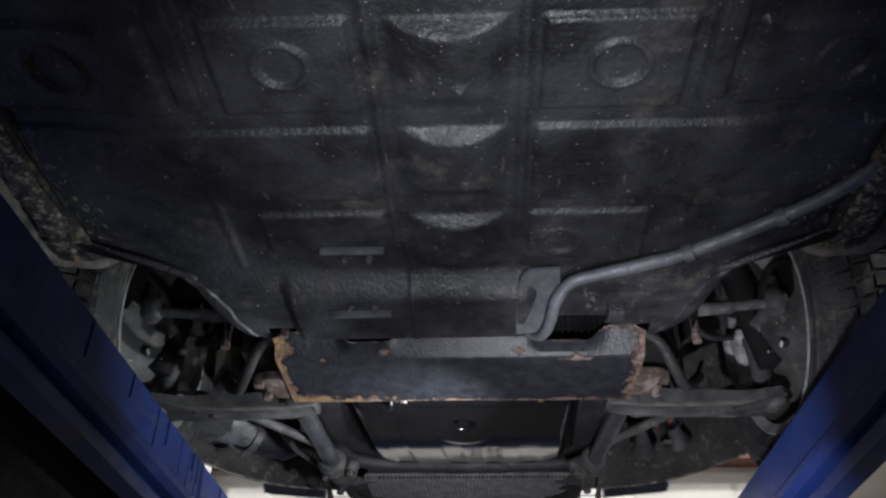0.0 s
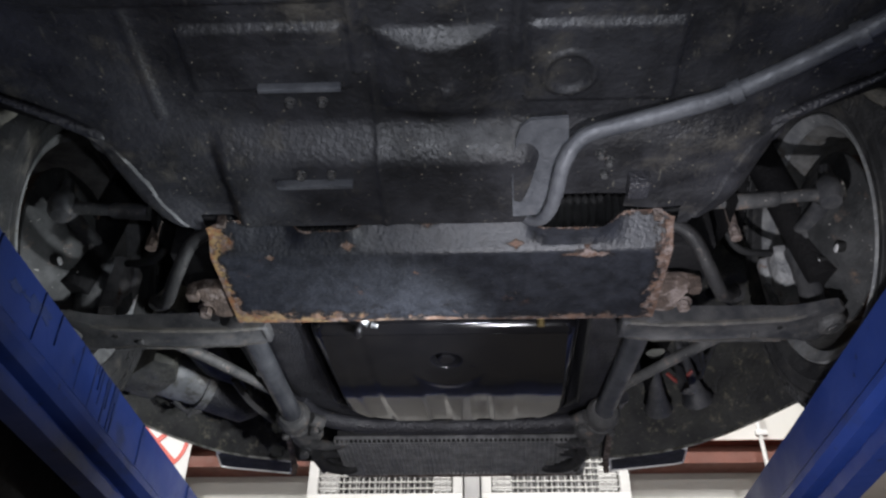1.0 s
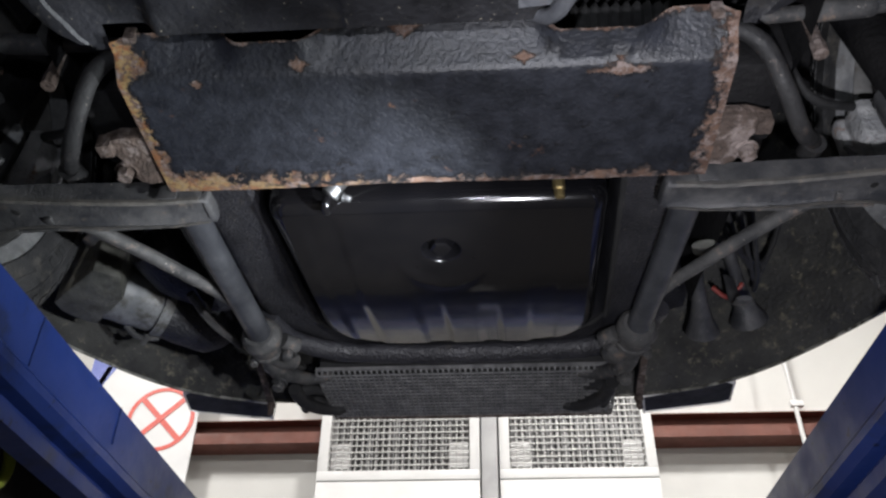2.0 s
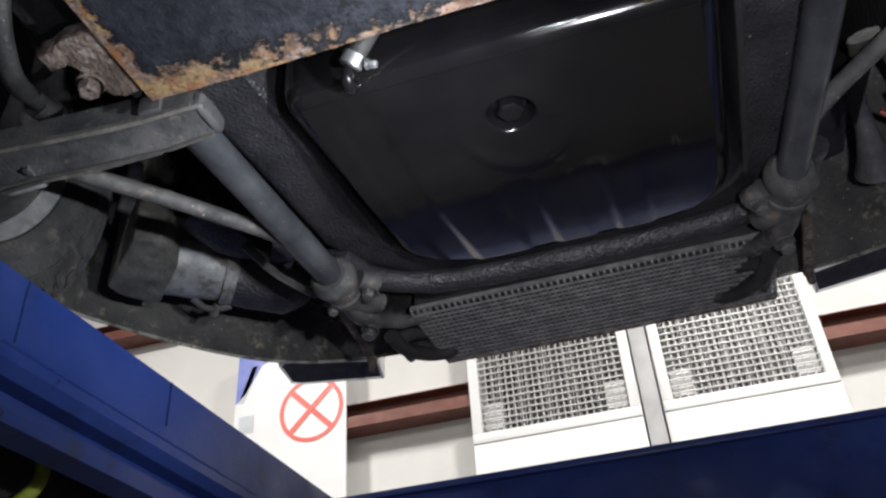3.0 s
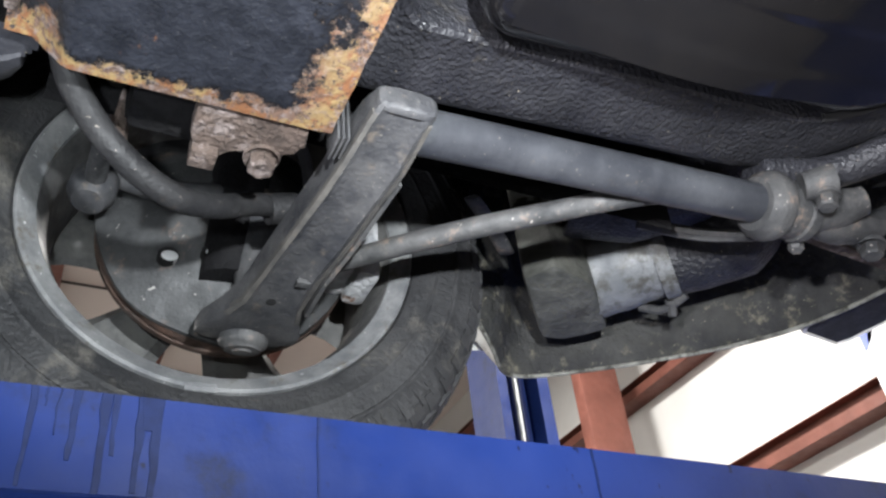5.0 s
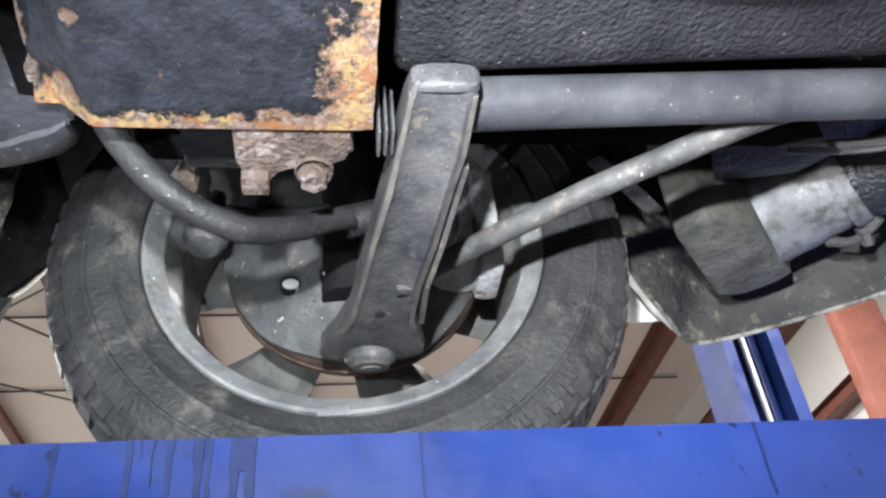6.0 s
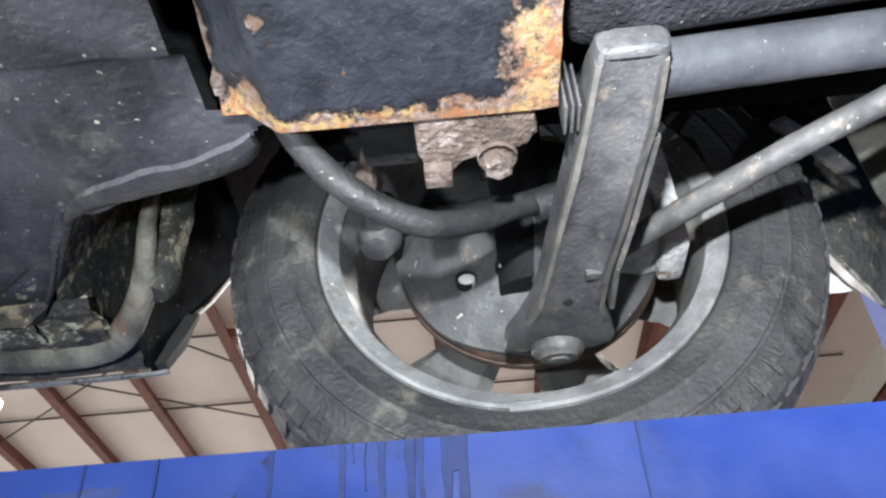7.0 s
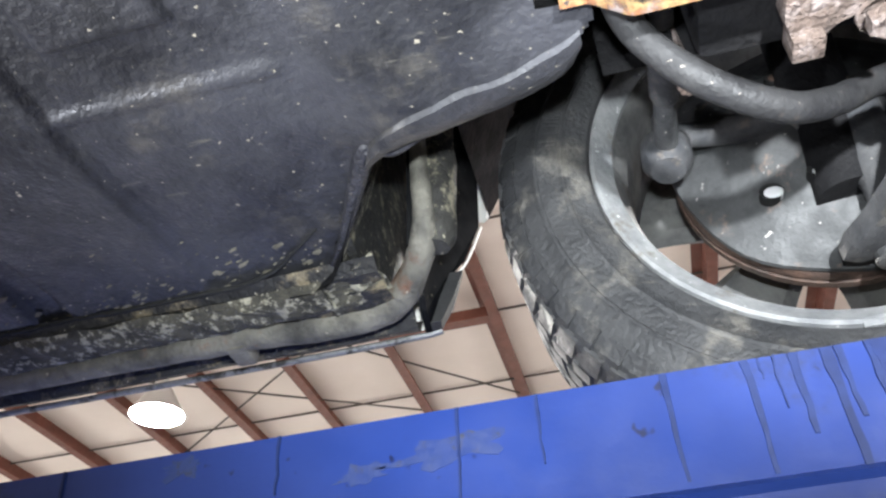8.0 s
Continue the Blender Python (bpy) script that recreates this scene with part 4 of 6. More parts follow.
# sills
for s in (-1, 1):
    prof = [(0.528, 2.066), (0.540, 2.058), (0.556, 2.062), (0.562, 2.072), (0.566, 2.060), (0.600, 2.064), (0.612, 2.086), (0.650, 2.090), (0.662, 2.076), (0.674, 2.080), (0.700, 2.15), (0.715, 2.26)]
    yy = [-1.75, -0.6, 0.2, 0.4, 0.6, 0.74, 0.84, 0.88]
    loops = [[at(s, d + 0.0015 * noise.noise(Vector((d * 40, y * 9, 3))), y, z + 0.003 * noise.noise(Vector((d * 25, y * 11, 1)))) for d, z in prof] for y in (float(v) for v in np.interp(np.linspace(0, 7, 90), range(8), yy))]
    sill = part("sill", loft(B(), loops, closed=False), SILL_DIRT, car, "dirt-crusted sill underside")
    crust = [(0.538, 2.0565), (0.543, 2.0535), (0.552, 2.0520), (0.562, 2.0535), (0.570, 2.0530), (0.578, 2.0545), (0.584, 2.058)]
    loops = [[at(s, d + 0.004 * noise.noise(Vector((d * 60, y * 30, 5))), y, z + 0.004 * noise.noise(Vector((d * 70, y * 38, 9)))) for d, z in crust] for y in (0.20 + 0.006 * k for k in range(106))]
    part("mud_crust", loft(B(), loops, closed=False), CRUST, sill, "tan dried mud crust along the sill seam")
    tube = [at(s, 0.596, -1.7, 2.062), at(s, 0.597, 0.3, 2.062), at(s, 0.598, 0.62, 2.062), at(s, 0.602, 0.74, 2.064), at(s, 0.612, 0.82, 2.066), at(s, 0.604, 0.873, 2.070), at(s, 0.570, 0.905, 2.080),
            at(s, 0.535, 0.922, 2.095), at(s, 0.515, 0.925, 2.14), at(s, 0.512, 0.925, 2.2)]
    part("sill_tube", sweep(B(), tube, [0.015] * 6 + [0.0135, 0.0105, 0.0080, 0.0070], 14, 6, 1.0, 0.10), SILL_TUBE, sill, "crusted round sill tube bent up at its end")
    part("tube_bracket", box(B(), at(s, 0.612, 0.725, 2.052) - Vector((0.016, 0.010, 0.005)), at(s, 0.612, 0.725, 2.056) + Vector((0.016, 0.010, 0.010)), 0.004), SILL_TUBE, sill)
    trim = [at(s, d, y, z) for d, y, z in ((0.672, -1.7, 2.074), (0.675, 0.3, 2.074), (0.676, 0.84, 2.076), (0.676, 0.893, 2.082))]
    part("sill_trim", sweep(B(), trim, 0.0045, 8, 4, 0.7), DULL_TRIM, sill, "thin dull sill trim strip")
    # closing plate in front of the sill
    outline = [at(s, 0.545, 0.910, 2.085), at(s, 0.575, 0.908, 2.072), at(s, 0.62, 0.900, 2.068), at(s, 0.668, 0.892, 2.075), at(s, 0.674, 0.900, 2.10), at(s, 0.672, 0.910, 2.135), at(s, 0.694, 0.924, 2.172),
               at(s, 0.742, 0.934, 2.253), at(s, 0.756, 0.936, 2.36), at(s, 0.752, 0.936, 2.46), at(s, 0.53, 0.920, 2.46)]
    part("sill_end_plate", loft(B(), [outline, [p + Vector((0, -0.006, 0)) for p in outline]], caps=True), END_PANEL, sill, smooth=False)
    part("fender_lip", sweep(B(), [at(s, 0.676, 0.914, 2.138), at(s, 0.696, 0.926, 2.172), at(s, 0.744, 0.936, 2.253)], 0.0017, 8, 4), BODY, sill, "thin ivory painted fender edge")
    flap = [[(0.650, 0.893, 2.073), (0.672, 0.890, 2.077), (0.676, 0.900, 2.080), (0.654, 0.905, 2.076)], [(0.655, 0.904, 2.103), (0.677, 0.900, 2.104), (0.681, 0.912, 2.106), (0.659, 0.917, 2.105)],
            [(0.662, 0.914, 2.136), (0.672, 0.912, 2.137), (0.675, 0.924, 2.139), (0.665, 0.927, 2.138)]]
    part("rubber_flap", loft(B(), [[at(s, *p) for p in ring] for ring in flap], caps=True), RUBBER, sill, "small black rubber flap")
    # the open seam is a thin bar in the painted hole dark
    seam = [at(s, 0.531 + 0.0015 * noise.noise(Vector((y_ * 20, 1, s))), y_, 2.0645 + 0.004 * noise.noise(Vector((y_ * 16, 5, s)))) for y_ in (0.20 + 0.02 * k for k in range(29))]
    seam += [at(s, 0.524, 0.795, 2.068), at(s, 0.510, 0.815, 2.0695), at(s, 0.495, 0.835, 2.0695), at(s, 0.484, 0.848, 2.0690)]
    part("seam_gap", sweep(B(), seam, [0.0026] * 29 + [0.002, 0.0016, 0.0012, 0.0005], 8, 2, 1.0, 0.5), HOLE_SHADE, sill, "dark bar drawn for the open seam between floor and sill")

    wall_ = [(0.490, 2.082), (0.53, 2.074), (0.60, 2.074), (0.68, 2.12), (0.70, 2.20), (0.70, 2.46), (0.47, 2.46)]
    part("recess_panel", loft(B(), [[at(s, d_, 0.866 - 0.02 * (d_ - 0.5), z_) for d_, z_ in wall_], [at(s, d_, 0.858 - 0.02 * (d_ - 0.5), z_) for d_, z_ in wall_]], caps=True), RECESS, sill, "mud-spattered panel inside the sill corner", smooth=False)
    part("drain_tube", sweep(B(), [at(s, 0.552, 0.928, 2.082), at(s, 0.552, 0.930, 2.10), at(s, 0.549, 0.932, 2.14), at(s, 0.546, 0.934, 2.22), at(s, 0.545, 0.934, 2.40)], [0.013, 0.017, 0.0185, 0.0185, 0.0185], 14, 4, 0.9, 0.22), RECESS, sill, "mud-flecked black drain tube")
    # mud packed into the corner
    rows_ = []
    for k in range(13):
        y_ = 0.826 + 0.0045 * k
        rows_.append([at(s, d_ + 0.005 * noise.noise(Vector((d_ * 50, y_ * 45, 8))) - 0.35 * (y_ - 0.826), y_ + 0.004 * noise.noise(Vector((d_ * 60, y_ * 20, 2))), 2.0585 + 0.010 * (k / 12) ** 2 + 0.005 * noise.noise(Vector((d_ * 80, y_ * 80, 4)))) for d_ in (0.545 + 0.006 * q for q in range(9))])
    part("mud_crust", loft(B(), rows_, closed=False), CRUST, sill, "tan dried mud packed in the sill corner")


# rusty protection plate under the steering
def wavy(x):
    """Height of the plate's rear upper edge."""
    z = 2.046
    z -= 0.026 * float(step(np.array(x), -0.185, -0.160) * (1 - step(np.array(x), -0.100, -0.065)))
    z -= 0.027 * float(step(np.array(x), 0.125, 0.155) * (1 - step(np.array(x), 0.225, 0.265)))
    z -= 0.006 * float(1 - step(np.array(x), -0.25, -0.22))
    return z + 0.0015 * noise.noise(Vector((x * 70, 0, 0)))


PAN_L, PAN_R = -0.287, 0.322
cols = np.linspace(PAN_L, PAN_R, 120)
loops = []
for x in (float(v) for v in cols):
    inset = 0.012 * (1 - step(np.array(min(x - PAN_L, PAN_R - x)), 0.0, 0.02))
    front = 1.267 + 0.0012 * noise.noise(Vector((x * 60, 2, 0))) - 0.004 * float(np.exp(-((x - 0.0) / 0.12) ** 2))
    sag = -0.0015 * math.cos((x - X0) / 0.31 * 1.5)
    line = [(front, 2.0135), (front - 0.0, 2.0105 + sag), (front - 0.012, 2.009 + sag), (1.20, 2.0085 + sag), (1.14, 2.008 + sag), (1.106, 2.008 + sag), (1.101, 2.0082 + sag), (1.0975, 2.0100 + sag),
            (1.094, 2.0135), (1.079, wavy(float(x)) * 0.5 + 1.0055 + 0.002), (1.064, wavy(float(x)) - float(inset))]
    outer = [Vector((x, y, z)) for y, z in line]
    inner_ = [Vector((x, y - 0.0, z + 0.0028)) for y, z in reversed(line)]
    inner_[0] = Vector((x, line[-1][0] + 0.0028, line[-1][1]))
    loops.append(outer + inner_)
skid = part("protection_plate", loft(B(), loops, caps=True), RUST_PAN, car, "black steel protection plate with rusted flaking edges")
# small turned-up ears at the plate's rear corners
for s in (-1, 1):
    part("plate_ear", box(B(), at(s, 0.285, 1.064, 2.034) - Vector((0.006, 0.002, 0.003)), at(s, 0.285, 1.068, 2.046) + Vector((0.006, 0.002, 0.003)), 0.002), RUST, skid)

# steering rack, its bellows and the tie rods
rack = part("steering_rack", sweep(B(), [(-0.25, 1.132, 2.100), (0.28, 1.132, 2.100)], 0.022, 14, 1), GRIMY, car)
for s in (-1, 1):
    bm = B()
    prof = []
    for i in range(13):
        prof += [(0.020, i * 0.011), (0.0275, i * 0.011 + 0.0055)]
    turned(bm, [(0, 0)] + prof + [(0.014, 0.143), (0, 0.143)], at(s, 0.130, 1.128, 2.098), (s, 0, 0), 20)
    part("bellows", bm, RUBBER, rack, "black ribbed rubber steering bellows")
    part("tie_rod", sweep(B(), [at(s, 0.265, 1.132, 2.103), at(s, 0.40, 1.131, 2.112), at(s, 0.535, 1.130, 2.124)], [0.0085, 0.0085, 0.0095], 14, 4, 1, 0.05), GRIMY, rack, "grimy steel tie rod")
    part("tie_rod_sleeve", turned(B(), [(0, 0), (0.012, 0), (0.012, 0.07), (0.010, 0.075), (0, 0.075)], at(s, 0.40, 1.131, 2.112), (s, 0, 0.08), 12), GRIMY, rack)
    part("tie_rod_end", turned(B(), [(0, -0.024), (0.014, -0.022), (0.021, -0.010), (0.021, 0.010), (0.012, 0.022), (0.008, 0.05), (0, 0.05)], at(s, 0.548, 1.130, 2.128), (s * 0.15, 0.1, 1), 18), PAINT_BLACK, rack)


# fuel tank
def tank_rise(y):
    """The front half of the tank bottom sweeps up."""
    v = max(y - 1.475, 0.0)
    return 0.24 * (v * v / 0.24 if v < 0.12 else v - 0.06)


def tank_loop(inset, z):
    return [Vector((x, y, z + (tank_rise(y) if z < 2.2 else 0))) for x, y in rounded_rect(-0.207 + inset, 0.226 - inset, 1.338 + inset, 1.785 - inset, (max(0.030 - inset, 0.006), max(0.030 - inset, 0.006), max(0.105 - inset, 0.02), max(0.105 - inset, 0.02)))]


TZ = 2.041
bm = loft(B(), [tank_loop(0.0, 2.26), tank_loop(0.0, TZ + 0.030), tank_loop(0.0015, TZ + 0.021), tank_loop(0.006, TZ + 0.011), tank_loop(0.012, TZ + 0.005), tank_loop(0.022, TZ + 0.001)])
tank = nose_part("fuel_tank", bm, TANK, car, "gloss black painted steel fuel tank with pressed ribs")
# pressed bottom of the tank
txs, tys = np.linspace(-0.186, 0.205, 190), np.linspace(1.358, 1.7635, 200)
tx, ty = np.meshgrid(txs, tys)
tq = np.hypot(tx - 0.008, ty - 1.440)
ring = np.hypot(tx - 0.008, (ty - 1.440) * 0.72)
tz = TZ + 0.0005 + 0.0 * tx
for x0, x1, y0 in ((-0.168, -0.112, 1.365), (-0.052, 0.002, 1.55), (0.038, 0.084, 1.58), (0.116, 0.170, 1.53)):
    tz = tz + 0.0016 * step(tx, x0, x0 + 0.014) * (1 - step(tx, x1 - 0.014, x1)) * step(ty, y0 - 0.05, y0 + 0.05)
tv = np.maximum(ty - 1.475, 0)
tz = tz + 0.24 * np.where(tv < 0.12, tv * tv / 0.24, tv - 0.06)
tz = tz - 0.0022 * np.exp(-(((ring - 0.058) / 0.010) ** 2)) * step(ty, 1.44, 1.49)
tz = tz + 0.020 * (1 - step(tq, 0.018, 0.027))
ok = np.ones_like(tx, bool)
cr = 0.083
for cx, sx_ in ((-0.186, 1), (0.205, -1)):
    ox, oy = cx + sx_ * cr, 1.7635 - cr
    ok &= ~((sx_ * (tx - ox) < 0) & (ty > oy) & (np.hypot(tx - ox, ty - oy) > cr))
tid = -np.ones(tx.shape, int)
tid[ok] = np.arange(ok.sum())
tquads = np.stack([tid[:-1, :-1], tid[:-1, 1:], tid[1:, 1:], tid[1:, :-1]], -1).reshape(-1, 4)
tquads = tquads[(tquads >= 0).all(1)]
me = bpy.data.meshes.new("tank_bottom")
me.from_pydata(np.stack([tx[ok], ty[ok], tz[ok]], -1).tolist(), [], tquads[:, ::-1].tolist())
me.materials.append(TANK)
me.shade_smooth()
droop(me)
tb = new("tank_bottom", me)
tb.parent = tank
nose_part("tank_floor", box(B(), (-0.172, 1.36, TZ + 0.046), (0.205, 1.66, TZ + 0.052)), TANK, tank, smooth=False)
nose_part("drain_plug", hexbolt(B(), (0.008, 1.440, TZ + 0.022), (0, 0, -1), 0.0145, 0.018), TANK, tank)
for px, py in ((-0.03, 1.47), (0.052, 1.452)):
    nose_part("spot_weld", turned(B(), [(0, 0.0008), (0.006, 0.0006), (0.008, 0)], (px, py, TZ + 0.0008), (0, 0, -1), 14), TANK, tank)
hose = nose_part("fuel_hose", sweep(B(), [(-0.045, 1.285, 2.12), (-0.075, 1.30, 2.085), (-0.105, 1.314, 2.054), (-0.117, 1.319, 2.040)], 0.0095, 14), RUBBER, car, "black rubber fuel hose with worm clamp")
hd = Vector((-0.117, 1.319, 2.040)) - Vector((-0.105, 1.314, 2.054))
nose_part("hose_clamp", turned(B(), [(0.0095, -0.006), (0.0115, -0.006), (0.0115, 0.006), (0.0095, 0.006)], (-0.112, 1.317, 2.046), hd, 18, True), STEEL, hose, "bright steel worm clamp")
nose_part("clamp_screw", hexbolt(B(), (-0.099, 1.318, 2.037), (1, 0.1, -0.3), 0.0042, 0.009), STEEL, hose)
nose_part("hose_nipple", sweep(B(), [(-0.117, 1.319, 2.040), (-0.121, 1.325, 2.030), (-0.122, 1.336, 2.030), (-0.122, 1.345, 2.042)], 0.006, 10), TANK, hose)
fit_ob = nose_part("brass_fitting", turned(B(), [(0, -0.028), (0.004, -0.028), (0.004, -0.012), (0.0075, -0.012), (0.0075, 0.004), (0.005, 0.006), (0.0065, 0.008), (0.0065, 0.016), (0, 0.018)], (0.163, 1.335, 2.058), (0, 0.25, -1), 6), BRASS, car,
              "small brass tank fitting")
nose_part("fuel_line", sweep(B(), [(0.163, 1.33, 2.08), (0.165, 1.30, 2.11), (0.17, 1.25, 2.12)], 0.004, 8), PAINT_BLACK, fit_ob)


# front frame: undercoated plate round the tank, a rounded lip and a rolled front rail
def frame_loop(inset, z, front=0.0):
    x0, x1, y0, y1 = -0.226 - inset, 0.243 + inset, 1.300 - inset * 0.2, 1.797 + min(inset, 0.045) + front
    return [Vector((x, y, z + 0.8 * tank_rise(min(y, 1.80)))) for x, y in rounded_rect(x0, x1, y0, y1, (0.02, 0.02, 0.12 + inset * 0.5, 0.12 + inset * 0.5))]


bm = loft(B(), [frame_loop(0.0, 2.16), frame_loop(0.0, 2.082), frame_loop(0.002, 2.077), frame_loop(0.006, 2.075), frame_loop(0.012, 2.077), frame_loop(0.040, 2.080), frame_loop(0.062, 2.082), frame_loop(0.074, 2.084),
                frame_loop(0.084, 2.092), frame_loop(0.086, 2.22)])
front_frame = nose_part("front_frame", bm, UNDERCOAT_ROUGH, car, "coarse undercoated frame round the tank")
# black strip laid along the gap between tank and frame
lip = frame_loop(0.003, 2.0775)
nose_part("tank_gasket", sweep(B(), lip[9:31], 0.0045, 8, 2), RUBBER, front_frame, "black gasket round the tank")
rail = [(-0.306, 1.70, 2.114), (-0.284, 1.778, 2.118), (-0.21, 1.826, 2.120), (-0.08, 1.840, 2.121), (0.015, 1.842, 2.121), (0.11, 1.840, 2.121), (0.23, 1.826, 2.120), (0.304, 1.778, 2.118), (0.328, 1.70, 2.114)]
nose_part("front_rail", sweep(B(), rail, 0.019, 14, 6, 0.8, 0.12), UNDERCOAT_ROUGH, front_frame, "rolled black front rail")


def wheel_lean(s):
    """Camber and toe of a front wheel."""
    return Vector((s, 0, 0)).rotation_difference(Vector((s, 0.0395, 0.0296))).to_matrix().to_4x4()


# front suspension, side by side
ARM_IN_D, ARM_IN_Z = 0.330, 2.030


def suspension(s):
    # torsion tube
    tube = part("torsion_tube", sweep(B(), [at(s, 0.311, 1.308, 2.040), at(s, 0.3205, 1.45, 2.058), at(s, 0.329, 1.71, 2.080)], 0.0182, 24, 4), TUBE_PAINT, car, "dark grey torsion bar tube")
    d = at(s, 0.329, 1.71, 2.080) - at(s, 0.325, 1.45, 2.052)
    part("tube_collar", turned(B(), [(0.017, -0.014), (0.024, -0.014), (0.031, -0.006), (0.0325, 0.002), (0.031, 0.008), (0.027, 0.011), (0.027, 0.030), (0.029, 0.032), (0.029, 0.042), (0.022, 0.046), (0, 0.046)], at(s, 0.329, 1.705, 2.079), d, 28), GRIMY, tube)
    # front mount casting and its bolts
    bm = B()
    sweep(bm, [at(s, 0.332, 1.735, 2.082), at(s, 0.318, 1.775, 2.082), at(s, 0.300, 1.80, 2.086)], [0.026, 0.022, 0.016], 12, 4, 0.8, 0.2)
    sweep(bm, [at(s, 0.326, 1.745, 2.082), at(s, 0.332, 1.80, 2.078), at(s, 0.326, 1.842, 2.082)], [0.022, 0.018, 0.015], 12, 4, 0.8, 0.2)
    sweep(bm, [at(s, 0.300, 1.722, 2.082), at(s, 0.285, 1.745, 2.083)], [0.013, 0.016], 10, 1)
    mount = part("tube_mount", bm, GRIMY, car, "greasy cast tube mount with bolts")
    for c, r in ((at(s, 0.292, 1.738, 2.070), 0.009), (at(s, 0.331, 1.832, 2.066), 0.010), (at(s, 0.352, 1.760, 2.072), 0.007)):
        part("bolt", hexbolt(B(), c, (s * 0.1, -0.3, -1), r, 0.014), GRIMY, mount)
    part("stay_strap", loft(B(), [[at(s, 0.352, 1.775, 2.082), at(s, 0.362, 1.775, 2.082), at(s, 0.362, 1.776, 2.086), at(s, 0.352, 1.776, 2.086)],
                                  [at(s, 0.384, 1.985, 2.100), at(s, 0.396, 1.98, 2.100), at(s, 0.396, 1.981, 2.104), at(s, 0.384, 1.986, 2.104)]], caps=True), RUST, car, "rusty flat stay")
    part("stay_bolt", hexbolt(B(), at(s, 0.388, 1.975, 2.10), (0, 0, -1), 0.006, 0.02), RUST, car)
    # control arm: box section that widens to a fan over the ball joint
    secs = []
    for q, yc, hw, zz, hh in ((0.2715, 1.314, 0.0185, 2.0265, 0.0085), (0.275, 1.314, 0.0215, 2.0268, 0.0105), (0.295, 1.312, 0.0225, 2.030, 0.016), (0.325, 1.309, 0.0235, 2.028, 0.020), (0.360, 1.304, 0.0235, 2.024, 0.019),
                              (0.41, 1.296, 0.0245, 2.018, 0.018), (0.462, 1.288, 0.0245, 2.014, 0.016), (0.497, 1.284, 0.0265, 2.010, 0.014), (0.524, 1.281, 0.036, 2.008, 0.011), (0.546, 1.279, 0.0455, 2.008, 0.009),
                              (0.564, 1.278, 0.046, 2.010, 0.008), (0.575, 1.278, 0.034, 2.012, 0.006)):
        oct_ = [(-hw, hh * 0.75), (-hw, -hh * 0.85), (-hw * 0.86, -hh), (-hw * 0.62, -hh * 0.80), (hw * 0.50, -hh * 0.80), (hw * 0.72, -hh), (hw * 0.86, -hh * 0.95), (hw, -hh * 0.75), (hw, hh * 0.75), (hw * 0.5, hh), (-hw * 0.5, hh)]
        secs.append([at(s, q, yc + a, zz + b) for a, b in oct_])
    arm = part("control_arm", loft(B(), secs, caps=True), PAINT_BLACK, car, "dark grey pressed steel control arm with grime")
    part("arm_flange", loft(B(), [[at(s, q, w0, z0), at(s, q, w0 + 0.004, z0), at(s, q, w0 + 0.004, z0 + 0.010), at(s, q, w0, z0 + 0.010)]
                                  for q, w0, z0 in ((0.340, 1.333, 2.012), (0.41, 1.324, 2.003), (0.462, 1.316, 1.999), (0.507, 1.316, 1.998))], caps=True), GRIMY, arm)
    for lo_, hi_, side_ in ((-1.02, -0.88, -1), (0.86, 1.02, 1)):
        edge_ = []
        for q, yc, hw, zz, hh in ((0.282, 1.3132, 0.0218, 2.0350, 0.0192), (0.300, 1.3115, 0.0226, 2.0330, 0.020), (0.325, 1.309, 0.0235, 2.028, 0.020), (0.360, 1.304, 0.0235, 2.024, 0.019), (0.41, 1.296, 0.0245, 2.018, 0.018), (0.462, 1.288, 0.0245, 2.014, 0.016), (0.497, 1.284, 0.0265, 2.010, 0.014), (0.520, 1.2815, 0.034, 2.0085, 0.0115)):
            u0, u1 = hw * lo_ + 0.0010 * noise.noise(Vector((q * 90, side_, s))), hw * hi_ + 0.0012 * noise.noise(Vector((q * 110, side_ + 4, s)))
            edge_.append([at(s, q, yc + u0, zz - hh - 0.0006 + (0.0015 if side_ < 0 else 0)), at(s, q, yc + u1, zz - hh - 0.0008 + (0 if side_ < 0 else 0.0015)), at(s, q, yc + u1, zz - hh + 0.004), at(s, q, yc + u0, zz - hh + 0.006)])
        part("arm_edge", loft(B(), edge_, caps=True), WORN_EDGE, arm, "brown worn edge of the arm")
    part("arm_hole", turned(B(), [(0, 0.0), (0.0042, 0.0), (0.0042, 0.0006), (0, 0.0006)], at(s, 0.4935, 1.282, 1.9985), (0, 0, -1), 14), HOLE_SHADE, arm)
    part("arm_clip", box(B(), at(s, 0.462, 1.300, 2.000) - Vector((0.004, 0.006, 0.003)), at(s, 0.462, 1.300, 2.000) + Vector((0.004, 0.006, 0.003)), 0.0015), GRIMY, arm)
    part("ball_joint", turned(B(), [(0, -0.02), (0.018, -0.02), (0.022, -0.004), (0.022, 0.002), (0.0205, 0.005), (0.017, 0.007), (0.016, 0.009), (0.009, 0.0095), (0.008, 0.011), (0, 0.011)],
                                at(s, 0.566, 1.277, 2.002), (s * 0.25, 0, -1), 26), GRIMY, arm, "worn round ball joint cap")
    lip_ = []
